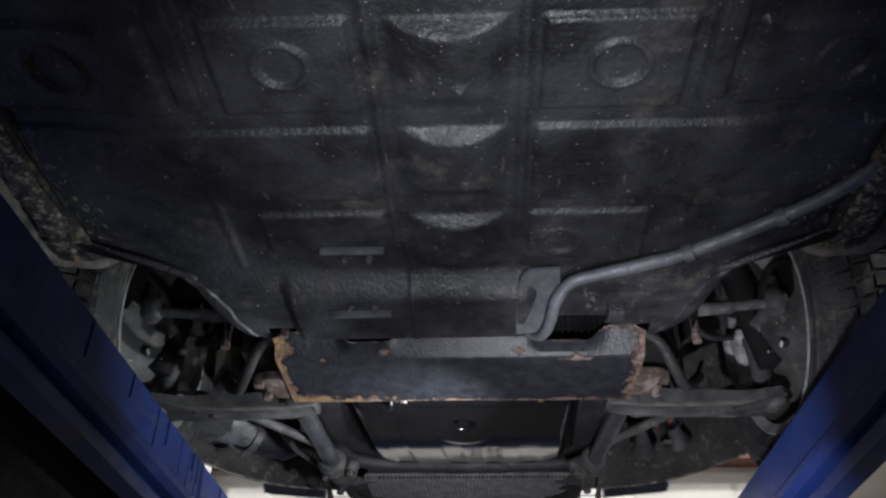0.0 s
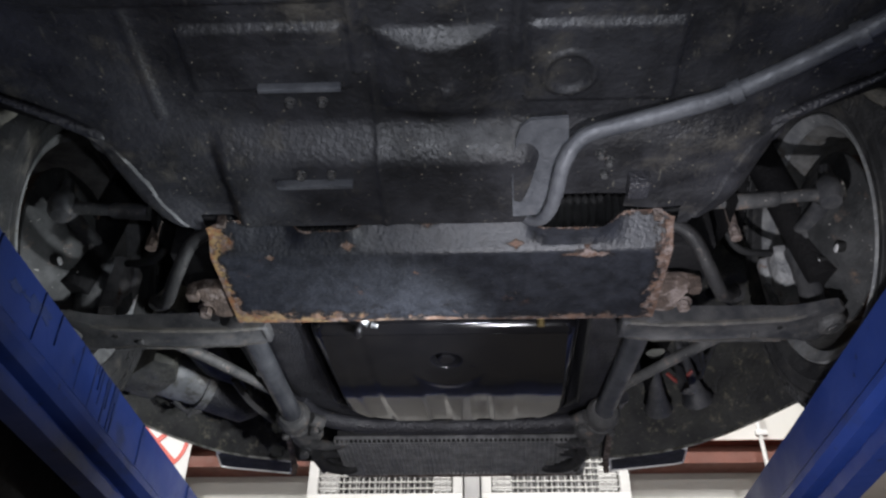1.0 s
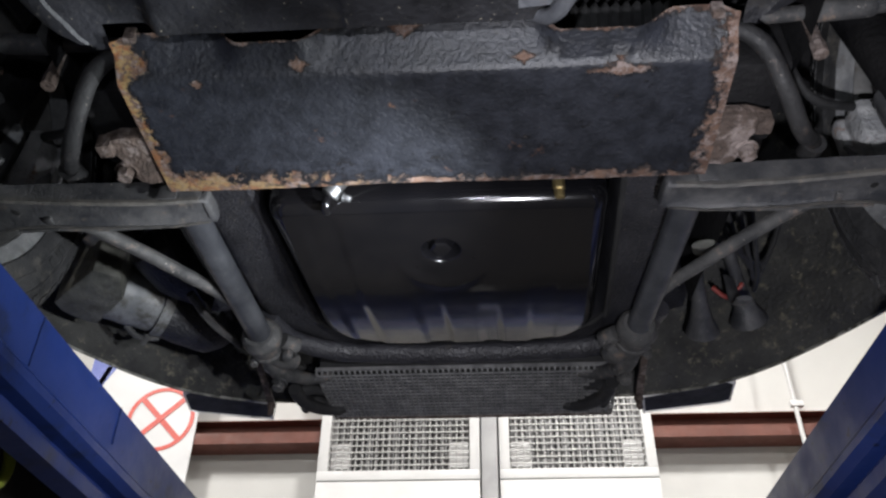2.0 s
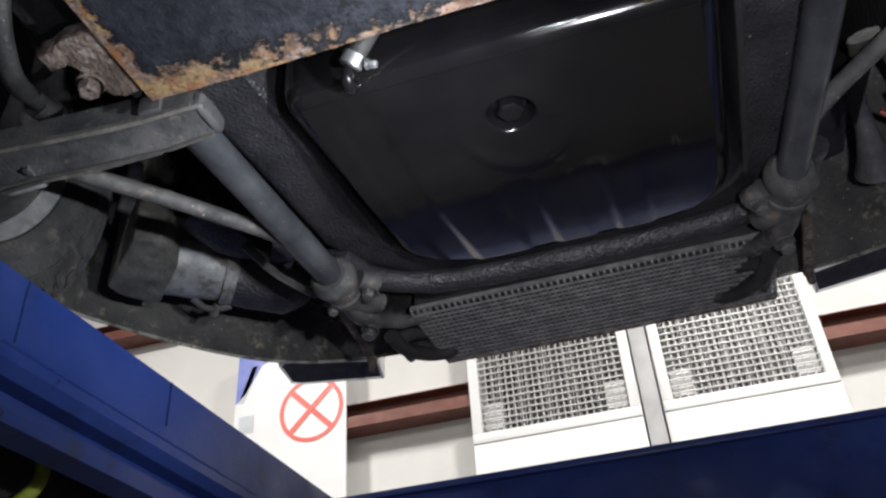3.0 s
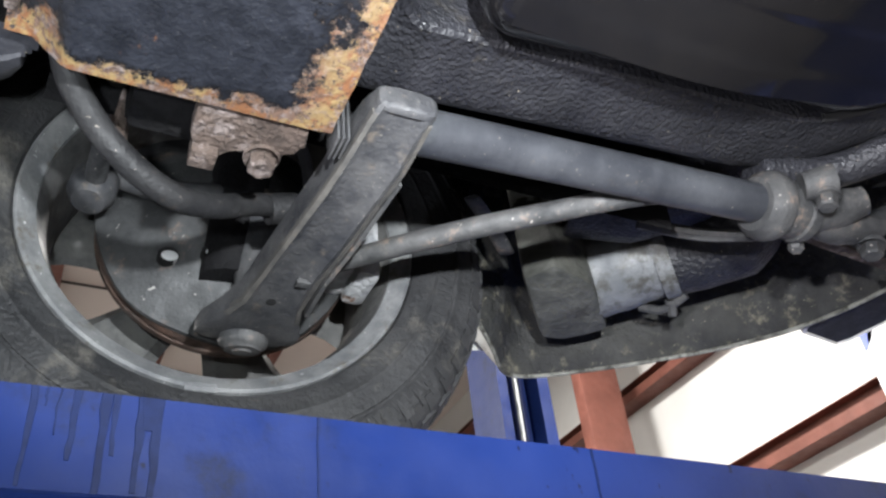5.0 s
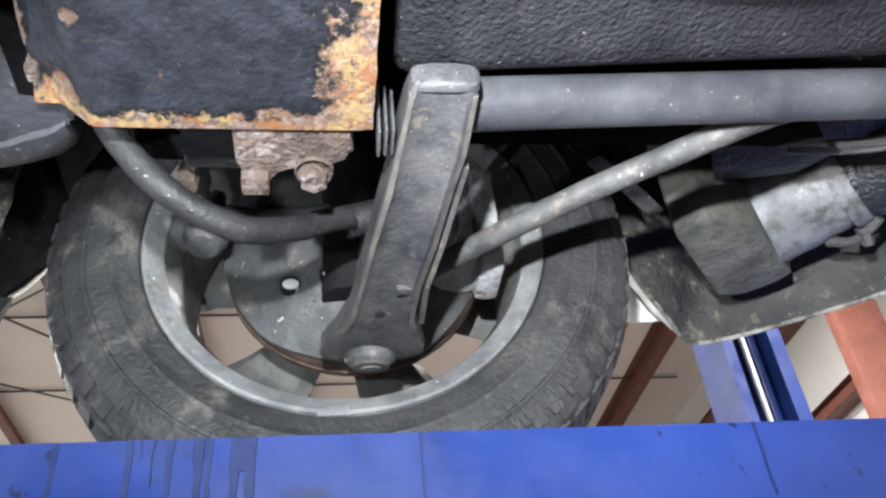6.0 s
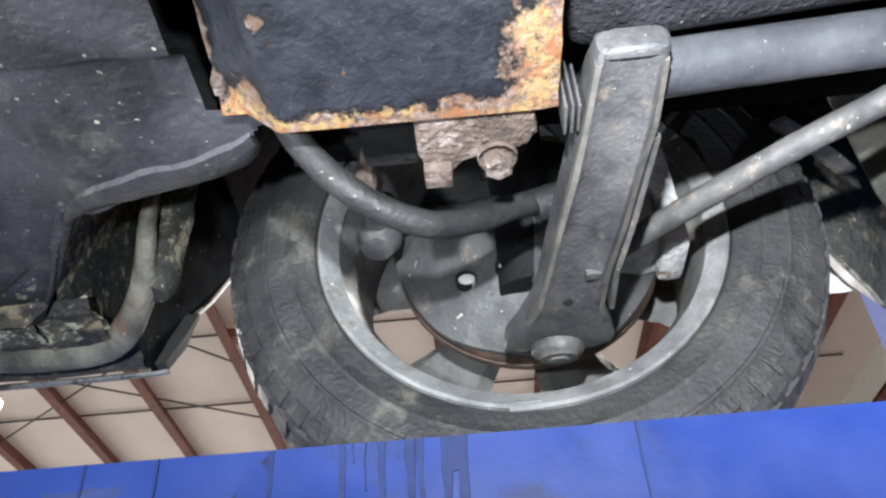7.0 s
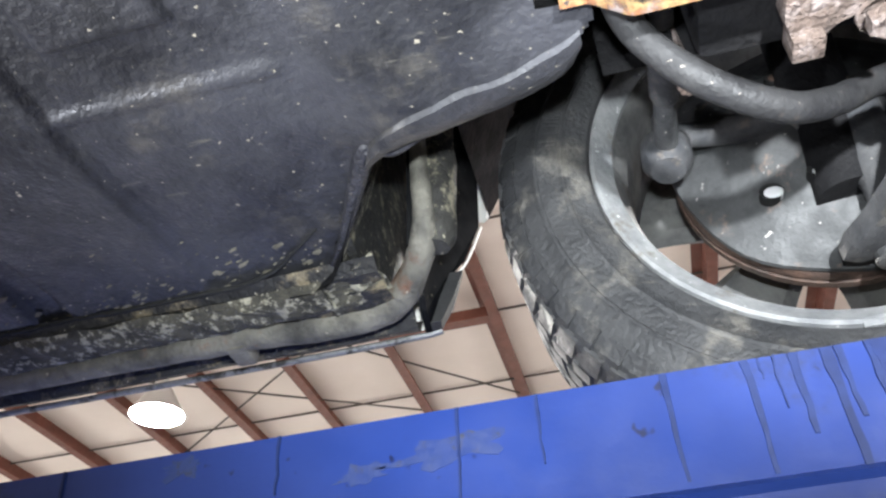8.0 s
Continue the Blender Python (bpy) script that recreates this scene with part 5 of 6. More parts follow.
    for q, hw, hh in ((0.2712, 0.0165, 0.0060), (0.2718, 0.0200, 0.0085), (0.2735, 0.0222, 0.0104), (0.2775, 0.0229, 0.0112), (0.2785, 0.0218, 0.0100)):
        lip_.append([at(s, q, 1.3140 + hw * (abs(math.cos(k_)) ** 0.45) * math.copysign(1, math.cos(k_)), 2.0265 + hh * (abs(math.sin(k_)) ** 0.45) * math.copysign(1, math.sin(k_))) for k_ in (2 * math.pi * (j + 0.5) / 28 for j in range(28))])
    part("arm_cap", loft(B(), lip_, caps=True), PAINT_BLACK, arm, "rounded end cap of the arm")
    # joints between plate and arm
    for k in range(3):
        a, b = at(s, 0.300 + 0.003 * k, 1.271 + 0.005 * k, 2.012), at(s, 0.322 + 0.003 * k, 1.273 + 0.005 * k, 2.05)
        part("shim_plate", box(B(), (min(a.x, b.x), a.y, a.z - 0.004 * (2 - k)), (max(a.x, b.x), b.y, b.z), 0.0006), PAINT_BLACK, arm)
    # rusty bracket at the plate's side, with its bolts
    br_out = [(0.302, 1.180), (0.300, 1.252), (0.326, 1.256), (0.330, 1.248), (0.342, 1.238), (0.338, 1.216), (0.342, 1.206), (0.356, 1.202), (0.358, 1.188), (0.336, 1.180)]
    br_out = [(X0 + s * d_, y_) for d_, y_ in br_out]
    bracket = part("mount_bracket", prism(B(), br_out, 2.012, 2.030, None, 0.003), RUST, car, "rusty pitted axle mount bracket")
    part("bolt", hexbolt(B(), at(s, 0.343, 1.230, 2.013), (0, 0, -1), 0.0095, 0.013), RUST, bracket)
    part("bracket_tab", box(B(), at(s, 0.352, 1.192, 2.008) - Vector((0.008, 0.009, 0.004)), at(s, 0.352, 1.192, 2.02) + Vector((0.008, 0.009, 0.004)), 0.002), RUST, bracket)
    part("cross_member", box(B(), at(s, 0.31 if s > 0 else 0.38, 1.14, 2.045) , at(s, 0.38 if s > 0 else 0.31, 1.255, 2.12), 0.008), SHADE_BLACK, car)
    # brace rod from the arm to the front
    part("brace_rod", sweep(B(), [at(s, 0.515, 1.325, 2.056), at(s, 0.44, 1.42, 2.060), at(s, 0.385, 1.50, 2.063), at(s, 0.335, 1.60, 2.072), at(s, 0.350, 1.72, 2.098), at(s, 0.355, 1.775, 2.10)], 0.0095, 14, 5, 1, 0.05), GRIMY, car,
         "dusty round brace rod")
    # anti-roll bar end
    bar = part("anti_roll_bar", sweep(B(), [at(s, 0.255, 1.100, 2.060), at(s, 0.300, 1.094, 2.050), at(s, 0.334, 1.103, 2.033), at(s, 0.358, 1.135, 2.006), at(s, 0.380, 1.176, 1.994), at(s, 0.400, 1.210, 2.008), at(s, 0.420, 1.240, 2.034),
                                            at(s, 0.432, 1.262, 2.048), at(s, 0.436, 1.276, 2.050)], 0.0095, 16, 6, 1, 0.04), BAR, car, "bent grimy anti-roll bar")
    part("bar_eye", turned(B(), [(0, -0.012), (0.013, -0.012), (0.013, 0.012), (0, 0.012)], at(s, 0.434, 1.272, 2.049), (0, 1, 0.3), 18), BAR, bar)
    # upright stub with a bolt
    part("drop_link", turned(B(), [(0, -0.016), (0.008, -0.016), (0.008, 0.0), (0.0065, 0.004), (0.0065, 0.10), (0, 0.10)], at(s, 0.405, 1.137, 2.068), (0, 0, 1), 8), RUST, car, "rusty upright bolt")
    # strut, hub, dust shield, disc and caliper
    hub = part("strut_tube", turned(B(), [(0, -0.16), (0.028, -0.16), (0.028, 0.26), (0, 0.26)], at(s, 0.545, 1.262, 2.225), (-s * 0.17, 0, 1), 22), SHADE_BLACK, car)
    cen = at(s, 0.570, 1.266, 2.149)
    lean = Matrix.Translation(cen) @ wheel_lean(s) @ Matrix.Translation(-cen)

    def leaning(*args, **kw):
        ob = part(*args, **kw)
        ob.data.transform(lean)
        return ob

    def oval(c, ry, rz, depth):
        """A flat oval plate facing the car's middle."""
        ring = [(math.cos(2 * math.pi * k / 20), math.sin(2 * math.pi * k / 20)) for k in range(20)]
        return loft(B(), [[c + Vector((s * x, ry * g * ca, rz * g * sa)) for ca, sa in ring] for x, g in ((0.004, 1.0), (-depth, 1.0), (-depth - 0.0004, 0.9))], caps=True)
    bm = B()
    n = 48
    loops = []
    for q, off in ((0.035, -0.020), (0.069, -0.006), (0.096, 0.010), (0.119, 0.026), (0.1305, 0.033), (0.131, 0.037), (0.125, 0.035), (0.095, 0.018), (0.066, 0.002), (0.035, -0.014)):
        loops.append([cen + Vector((s * off, q * (1 + 0.03 * math.sin(3 * a)) * math.cos(a), q * (1 + 0.03 * math.cos(5 * a)) * math.sin(a))) for a in (2 * math.pi * k / n for k in range(n))])
    shield = leaning("dust_shield", loft(bm, loops), SHIELD, car, "grey brake dust shield with rust blooms")
    # slots as dark plates: two filled white for the bright ceiling seen through, the others rust and dark
    for dy, dz, ry, rz, fill in ((-0.061, -0.062, 0.0095, 0.0080, FRAME_WHITE), (-0.021, -0.060, 0.0125, 0.0075, FRAME_WHITE), (-0.067, 0.013, 0.008, 0.006, DISC_RUST), (-0.030, 0.045, 0.008, 0.006, DISC_RUST), (0.075, 0.03, 0.010, 0.010, HOLE_SHADE)):
        q = math.hypot(dy, dz)
        c = cen + Vector((s * float(np.interp(q, [0.035, 0.069, 0.096, 0.119], [-0.020, -0.006, 0.010, 0.026])), dy, dz))
        hole = leaning("shield_slot", oval(c, ry, rz, 0.0065), HOLE_SHADE, shield)
        leaning("slot_inside", oval(c + Vector((0, 0.0012, -0.0020)), ry * 0.80, rz * 0.68, 0.0074), fill, hole)
    leaning("brake_disc", turned(B(), [(0.05, 0.0), (0.1270, 0.0), (0.1281, 0.002), (0.1281, 0.009), (0.125, 0.010), (0.125, 0.013), (0.1281, 0.014), (0.1281, 0.021), (0.1270, 0.023), (0.05, 0.023)], cen + Vector((s * 0.040, 0, 0)), (s, 0, 0), 56, True),
            DISC_RUST, car, "brake disc with a brown rusted edge")
    part("hub_carrier", turned(B(), [(0, -0.035), (0.022, -0.032), (0.036, -0.02), (0.040, 0.0), (0.034, 0.02), (0, 0.02)], cen, (s, 0, 0), 22), GRIMY, car)
    bm = B()
    sweep(bm, [cen + Vector((-s * 0.018, 0.014, -0.01)), at(s, 0.556, 1.282, 2.09), at(s, 0.550, 1.280, 2.03)], [0.022, 0.020, 0.018], 14, 4, 1, 0.1)
    sweep(bm, [cen + Vector((-s * 0.018, 0.0, 0.0)), at(s, 0.560, 1.19, 2.150), at(s, 0.550, 1.135, 2.150)], [0.020, 0.014, 0.012], 12, 4, 0.8)
    part("steering_knuckle", bm, PAINT_BLACK, car)
    cal = part("brake_caliper", box(B(), at(s, 0.60 if s < 0 else 0.545, 1.340, 2.090), at(s, 0.545 if s < 0 else 0.60, 1.390, 2.200), 0.012), CALIPER, car, "pale corroded brake caliper")
    part("caliper_flake", sweep(B(), [at(s, 0.532, 1.345, 2.075), at(s, 0.531, 1.352, 2.095), at(s, 0.530, 1.36, 2.12), at(s, 0.532, 1.365, 2.135)], [0.004, 0.011, 0.008, 0.003], 10, 4, 0.5, 0.5), ALLOY, cal, "pale flaking casting")
    part("caliper_face", box(B(), at(s, 0.598 if s < 0 else 0.541, 1.384, 2.082), at(s, 0.541 if s < 0 else 0.598, 1.410, 2.205), 0.008), CALIPER, cal, "pale flaking caliper face")
    part("brake_hose", sweep(B(), [at(s, 0.535, 1.33, 2.17), at(s, 0.47, 1.30, 2.16), at(s, 0.42, 1.24, 2.2), at(s, 0.40, 1.2, 2.3)], 0.006, 10), RUBBER, car)


for s in (-1, 1):
    suspension(s)


# ---- wheels ----
def wheel(s, y):
    """Tyre with tread blocks and raised rings, five-spoke alloy rim."""
    base = at(s, 0.6555, y, AXLE_Z)
    lean = wheel_lean(s)

    def wheel_part(*args, **kw):
        ob = part(*args, **kw)
        ob.data.transform(Matrix.Translation(base) @ lean @ Matrix.Scale(WHEEL_SIZE, 4) @ Matrix.Translation(-base))
        return ob
    axis = Vector((s, 0, 0))
    root = wheel_part("wheel_rim", turned(B(), [(0.2075, -0.100), (0.2105, -0.098), (0.2115, -0.093), (0.2075, -0.088), (0.200, -0.083), (0.1945, -0.078), (0.1895, -0.081), (0.190, -0.086), (0.200, -0.094)], base, axis, 88, True), ALLOY, car,
                "oxidised grey five-spoke alloy wheel")
    wheel_part("rim_barrel", turned(B(), [(0.197, -0.080), (0.195, -0.070), (0.188, -0.050), (0.184, 0.0), (0.184, 0.05), (0.197, 0.085), (0.216, 0.095), (0.216, 0.099), (0.206, 0.099), (0.194, 0.088), (0.178, 0.055), (0.177, 0.0), (0.180, -0.052),
                                    (0.186, -0.072), (0.1895, -0.080)], base, axis, 88, True), BARREL, root, "brake-dusted grey rim barrel")
    for k in range(5):
        a = 2 * math.pi * (k / 5) - 1.117
        c, n = Vector((0, math.cos(a), math.sin(a))), Vector((0, -math.sin(a), math.cos(a)))
        loops = []
        for q, w, x, t in ((0.04, 0.026, 0.06, 0.022), (0.085, 0.036, 0.066, 0.020), (0.12, 0.046, 0.074, 0.017), (0.150, 0.058, 0.078, 0.014), (0.172, 0.078, 0.077, 0.013), (0.186, 0.108, 0.076, 0.012)):
            loops.append([base + c * q + n * w * u_ + Vector((s * (x + t * v_), 0, 0)) for u_, v_ in ((-1, -0.2), (-0.7, -1), (0.7, -1), (1, -0.2), (0.8, 0.7), (-0.8, 0.7))])
        wheel_part("spoke", loft(B(), loops, caps=True), SPOKE, root)
    wheel_part("hub_face", turned(B(), [(0, 0.02), (0.07, 0.02), (0.075, 0.03), (0.07, 0.075), (0.04, 0.085), (0, 0.085)], base, axis, 32), SPOKE, root)
    wheel_part("balance_weight", box(B(), base + Vector((-s * 0.096 - 0.003, -0.03, -0.212)), base + Vector((-s * 0.096 + 0.003, 0.0, -0.203)), 0.001), ALLOY, root)
    R = TYRE_R
    side = [(0.2095, -0.090), (0.214, -0.098), (0.226, -0.103), (0.236, -0.105), (0.2375, -0.1065), (0.240, -0.1065), (0.2415, -0.1055), (0.254, -0.107), (0.262, -0.107), (0.2635, -0.1085), (0.266, -0.1085), (0.2675, -0.107),
            (0.280, -0.104), (0.290, -0.100), (0.2985, -0.093), (0.304, -0.085), (0.3055, -0.078)]
    prof = side + [(0.3075, -0.045), (0.3075, 0.045)] + [(r, -h) for r, h in reversed(side)]
    prof += [(0.205, 0.08), (0.200, 0.0), (0.205, -0.08)]
    tyre = wheel_part("tyre", turned(B(), prof, base, axis, 96, True), TYRE, car, "dusty black rubber tyre with moulded sidewall")
    bm = B()
    n = 62
    for i in range(n):
        for lane, (x0, x1) in enumerate(((-0.089, -0.058), (-0.052, -0.022), (-0.016, 0.016), (0.022, 0.052), (0.058, 0.089))):
            a0 = 2 * math.pi * (i + 0.5 * (lane % 2)) / n
            a1 = a0 + 2 * math.pi / n * 0.78
            skew = 0.010 * (1 if lane < 2 else -1 if lane > 2 else 0)
            verts = []
            for r_in, shrink in ((0.300 if lane in (0, 4) else 0.3055, 0.0), (R, 0.05)):
                for x, da in ((x0, skew), (x1, -skew)):
                    for a in (a0 + (a1 - a0) * shrink, a1 - (a1 - a0) * shrink):
                        rr = r_in - (0.0065 if abs(x) > 0.08 and r_in > 0.31 else 0) - (0.004 if abs(x) > 0.08 and r_in < 0.31 else 0)
                        verts.append(bm.verts.new(base + Vector((s * x, rr * math.cos(a + da), rr * math.sin(a + da)))))
            for q in ((0, 1, 3, 2), (4, 6, 7, 5), (0, 4, 5, 1), (2, 3, 7, 6), (0, 2, 6, 4), (1, 5, 7, 3)):
                bm.faces.new([verts[j] for j in q])
    tagged(wheel_part("tread", bm, TYRE, tyre, smooth=False), kind="stuff")
    # worn raised bars of sidewall writing
    bm = B()
    for a0 in (-62, 118):
        for k, (w, h) in enumerate(((3.0, 0.018), (2.4, 0.018), (3.2, 0.018), (2.6, 0.018), (1.2, 0.018), (3.0, 0.018), (2.6, 0.018))):
            a1 = radians(a0 + 4.6 * k)
            ring = [(0.2835 + q * h / 2, a1 + u * radians(w) / 2) for q, u in ((-1, -1), (-1, 1), (1, 1), (1, -1))]
            loft(bm, [[base + Vector((-s * (0.1035 - (r_ - 0.2835) * 0.30 + up), r_ * math.cos(a_), r_ * math.sin(a_))) for r_, a_ in ring] for up in (-0.004, 0.0012)], caps=True)
    tagged(wheel_part("sidewall_bar", bm, TYRE, tyre, smooth=False), kind="stuff")
    # shoulder blocks that run down the sidewall
    bm = B()
    for i in range(n):
        a = 2 * math.pi * i / n
        for sx in (-1, 1):
            c, t = Vector((0, math.cos(a), math.sin(a))), Vector((0, -math.sin(a), math.cos(a)))
            w = 0.0105
            ring0 = [base + c * 0.3065 + Vector((s * sx * 0.082, 0, 0)), base + c * 0.300 + Vector((s * sx * 0.0945, 0, 0)), base + c * 0.287 + Vector((s * sx * 0.1035, 0, 0)), base + c * 0.285 + Vector((s * sx * 0.098, 0, 0)), base + c * 0.300 + Vector((s * sx * 0.080, 0, 0))]
            loft(bm, [[p - t * w for p in ring0], [p + t * w for p in ring0]], caps=True)
    tagged(wheel_part("shoulder_block", bm, TYRE, tyre, smooth=False), kind="stuff")
    # unreadable moulded marks on the sidewall
    bm = B()
    for a0, count, rad in ((-62, 7, 0.275), (-120, 9, 0.272), (35, 8, 0.275), (-20, 5, 0.252), (150, 6, 0.252)):
        for i in range(count):
            a = radians(a0 + i * 3.6)
            c, t = Vector((0, math.cos(a), math.sin(a))), Vector((0, -math.sin(a), math.cos(a)))
            b0 = base + c * rad + Vector((-s * (0.1058 if rad > 0.26 else 0.1068), 0, 0))
            hh, ww = (0.0085, 0.0052)
            for p, q in ((b0 + t * ww, c * hh), (b0 - t * ww, c * hh), (b0 + c * hh, t * ww), (b0 - c * hh, t * ww)) if i % 2 == 0 else ((b0, c * hh), (b0 + t * ww, c * hh)):
                k = (t if q.cross(t).length > 1e-6 and abs(q.normalized().dot(c)) > 0.9 else c) * 0.0011
                loft(bm, [[p - q - k, p + q - k, p + q + k, p - q + k], [v + Vector((-s * 0.0009, 0, 0)) for v in (p - q - k, p + q - k, p + q + k, p - q + k)]], caps=True)
    tagged(wheel_part("moulded_mark", bm, TYRE, tyre, "raised sidewall marks"), kind="stuff")


for s in (-1, 1):
    wheel(s, AXLE_Y)
for s in (-1, 1):
    wheel(s, AXLE_Y - 2.27)


# ---- front end: inner fenders, valance, bumper ends, cooler ----
LIP = [(0.690, 1.585, 2.270), (0.715, 1.615, 2.200), (0.742, 1.655, 2.158), (0.775, 1.690, 2.146), (0.772, 1.735, 2.146), (0.735, 1.810, 2.148), (0.690, 1.885, 2.150), (0.635, 1.955, 2.150), (0.570, 2.012, 2.150), (0.490, 2.048, 2.150), (0.40, 2.066, 2.152),
       (0.27, 2.085, 2.156)]
SIDE_Y = [1.085 + 0.064 * k for k in range(10)]
for s in (-1, 1):
    lip = spline([at(s, *p) for p in LIP], 4)
    part("valance_edge", sweep(B(), lip, 0.0028, 8, 1), DIRTY_EDGE, car, "dirty painted lower edge of the fender")
    mid = Vector((X0 + s * 0.42, 1.80, 0))
    loops = []
    for inset, up in ((0.0, 0.0), (0.006, 0.010), (0.02, 0.035), (0.035, 0.09), (0.05, 0.16), (0.10, 0.24), (0.22, 0.285)):
        loops.append([p + (Vector((mid.x - p.x, mid.y - p.y, 0)).normalized() * inset if inset else Vector()) + Vector((0, 0, up + (0.012 * noise.noise(p * 14 + Vector((up * 30, 0, 0))) if up > 0.02 else 0))) for p in lip])
    liner = part("inner_fender", loft(B(), loops, closed=False), LINER, car, "dusty black inner side of the front fender")
    # outer skin
    loops = []
    for out, up in ((0.002, 0.0), (0.03, 0.05), (0.055, 0.13), (0.06, 0.22), (0.03, 0.34), (-0.10, 0.46)):
        loops.append([p + Vector((p.x - mid.x, p.y - mid.y, 0)).normalized() * out + Vector((0, 0, up)) for p in lip])
    part("fender_skin", loft(B(), loops, closed=False), BODY, car)
    # roof of the fender and the wheel house
    part("fender_roof", box(B(), at(s, 0.30 if s > 0 else 0.80, 0.93, 2.50), at(s, 0.80 if s > 0 else 0.30, 2.1, 2.52)), UNDERCOAT_ROUGH, car, smooth=False)
    # arch and side member coloured black for the shade they lie in
    bm = B()
    arch = [(math.cos(radians(a)), math.sin(radians(a))) for a in range(36, 157, 8)]
    loft(bm, [[at(s, d, ARCH_Y + 0.352 * c, ARCH_Z + 0.02 + 0.345 * q) for c, q in arch] for d in (0.42, 0.55, 0.70, 0.80)], closed=False)
    part("wheel_arch", bm, SHADE_BLACK, car)
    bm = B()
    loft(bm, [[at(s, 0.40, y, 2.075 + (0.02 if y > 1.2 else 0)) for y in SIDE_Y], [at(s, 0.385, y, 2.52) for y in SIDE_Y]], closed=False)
    part("side_member", bm, SHADE_BLACK, car)
    # hollow bumper end below the valance
    bo = [(0.423, 2.090), (0.575, 2.030), (0.590, 2.040), (0.600, 2.112), (0.585, 2.122), (0.440, 2.160)]
    cxm, cym = sum(p[0] for p in bo) / 6, sum(p[1] for p in bo) / 6

    def bump_loop(k, z):
        return [at(s, cxm + (dx - cxm) * (1 - k / 0.085), cym + (y - cym) * (1 - k / 0.045), z) for dx, y in bo]
    bump = part("bumper_end", loft(B(), [bump_loop(0, 2.27), bump_loop(0, 2.162), bump_loop(0.001, 2.158), bump_loop(0.0035, 2.157), bump_loop(0.005, 2.160)]), BODY, car, "hollow ivory bumper end, dark inside")
    part("bumper_inside", loft(B(), [bump_loop(0.005, 2.160), bump_loop(0.008, 2.175), bump_loop(0.010, 2.24)], caps=True), RUBBER, bump, "black hollow inside of the bumper end")
nose_part("valance_skin", loft(B(), [[(X0 - 0.29, 2.085, 2.157), (X0 + 0.29, 2.085, 2.157)], [(X0 - 0.29, 2.13, 2.25), (X0 + 0.29, 2.13, 2.25)], [(X0 - 0.29, 2.12, 2.52), (X0 + 0.29, 2.12, 2.52)]], closed=False), BODY, car)
nose_part("luggage_floor", box(B(), (X0 - 0.42, 1.07, 2.30), (X0 + 0.42, 2.12, 2.32)), UNDERCOAT_ROUGH, car, smooth=False)

# ventilation duct on the left: box, neck, clamp and drum
duct = nose_part("air_duct", prism(B(), [(-0.568, 1.606), (-0.676, 1.694), (-0.674, 1.722), (-0.655, 1.748), (-0.632, 1.766), (-0.553, 1.692), (-0.532, 1.628)], 2.146, 2.33, None, 0.009), CASTING, car, "grey greasy air duct box with clamped drum")
nose_part("duct_neck", sweep(B(), [(-0.615, 1.722, 2.203), (-0.580, 1.754, 2.203), (-0.540, 1.790, 2.203)], [0.060, 0.057, 0.054], 26, 5, 0.95, 0.05), NECK, duct, "pale grey plastic duct neck")
ddir = Vector((0.105, 0.095, 0.0))
nose_part("duct_clamp", turned(B(), [(0.054, -0.009), (0.0585, -0.009), (0.0585, 0.009), (0.054, 0.009)], (-0.536, 1.793, 2.203), ddir, 30, True), NECK, duct)
nose_part("clamp_bolt", hexbolt(B(), (-0.556, 1.806, 2.150), (-0.5, 0.3, -0.6), 0.006, 0.018), GRIMY, duct)
nose_part("clamp_tail", sweep(B(), [(-0.592, 1.790, 2.160), (-0.575, 1.802, 2.146), (-0.556, 1.81, 2.146), (-0.54, 1.815, 2.150)], 0.006, 8, 4, 1, 0.4), GRIMY, duct)
nose_part("drum", sweep(B(), [(-0.540, 1.790, 2.203), (-0.505, 1.823, 2.200), (-0.465, 1.860, 2.197), (-0.440, 1.884, 2.197)], [0.054, 0.054, 0.050, 0.022], 26, 4, 1, 0.02), UNDERCOAT_ROUGH, duct, "black duct drum")
nose_part("fender_strip", sweep(B(), [(-0.500, 1.510, 2.19), (-0.540, 1.555, 2.195), (-0.590, 1.605, 2.20)], 0.010, 10, 4, 0.3, 0.2), GRIMY, car, "grimy flat strip in the fender")
nose_part("blower_housing", sweep(B(), [(-0.500, 1.640, 2.225), (-0.470, 1.70, 2.215), (-0.42, 1.76, 2.215), (-0.39, 1.80, 2.23)], [0.052, 0.060, 0.052, 0.03], 18, 4, 0.8, 0.08), UNDERCOAT_ROUGH, duct)
nose_part("duct_stay", sweep(B(), [(-0.425, 1.66, 2.135), (-0.405, 1.72, 2.118), (-0.365, 1.765, 2.10)], 0.007, 8), GRIMY, duct)

# horns and cables on the right
for (hx, hy, hz), (tx_, ty_, tz_), rr in (((0.520, 1.868, 2.190), (0.470, 1.735, 2.26), 0.034), ((0.432, 1.862, 2.165), (0.405, 1.70, 2.23), 0.030)):
    d = Vector((hx - tx_, hy - ty_, hz - tz_))
    L = d.length
    nose_part("horn", turned(B(), [(0, 0), (0.012, 0), (0.011, L * 0.4), (0.014, L * 0.65), (0.021, L * 0.85), (rr, L), (rr * 0.95, L), (0.018, L * 0.84), (0, L * 0.7)], (tx_, ty_, tz_), d, 24), PAINT_BLACK, car, "black trumpet horn")
nose_part("horn_bracket", sweep(B(), [(0.455, 1.66, 2.10), (0.46, 1.72, 2.13), (0.465, 1.75, 2.2)], 0.012, 10, 4, 0.3), PAINT_BLACK, car)
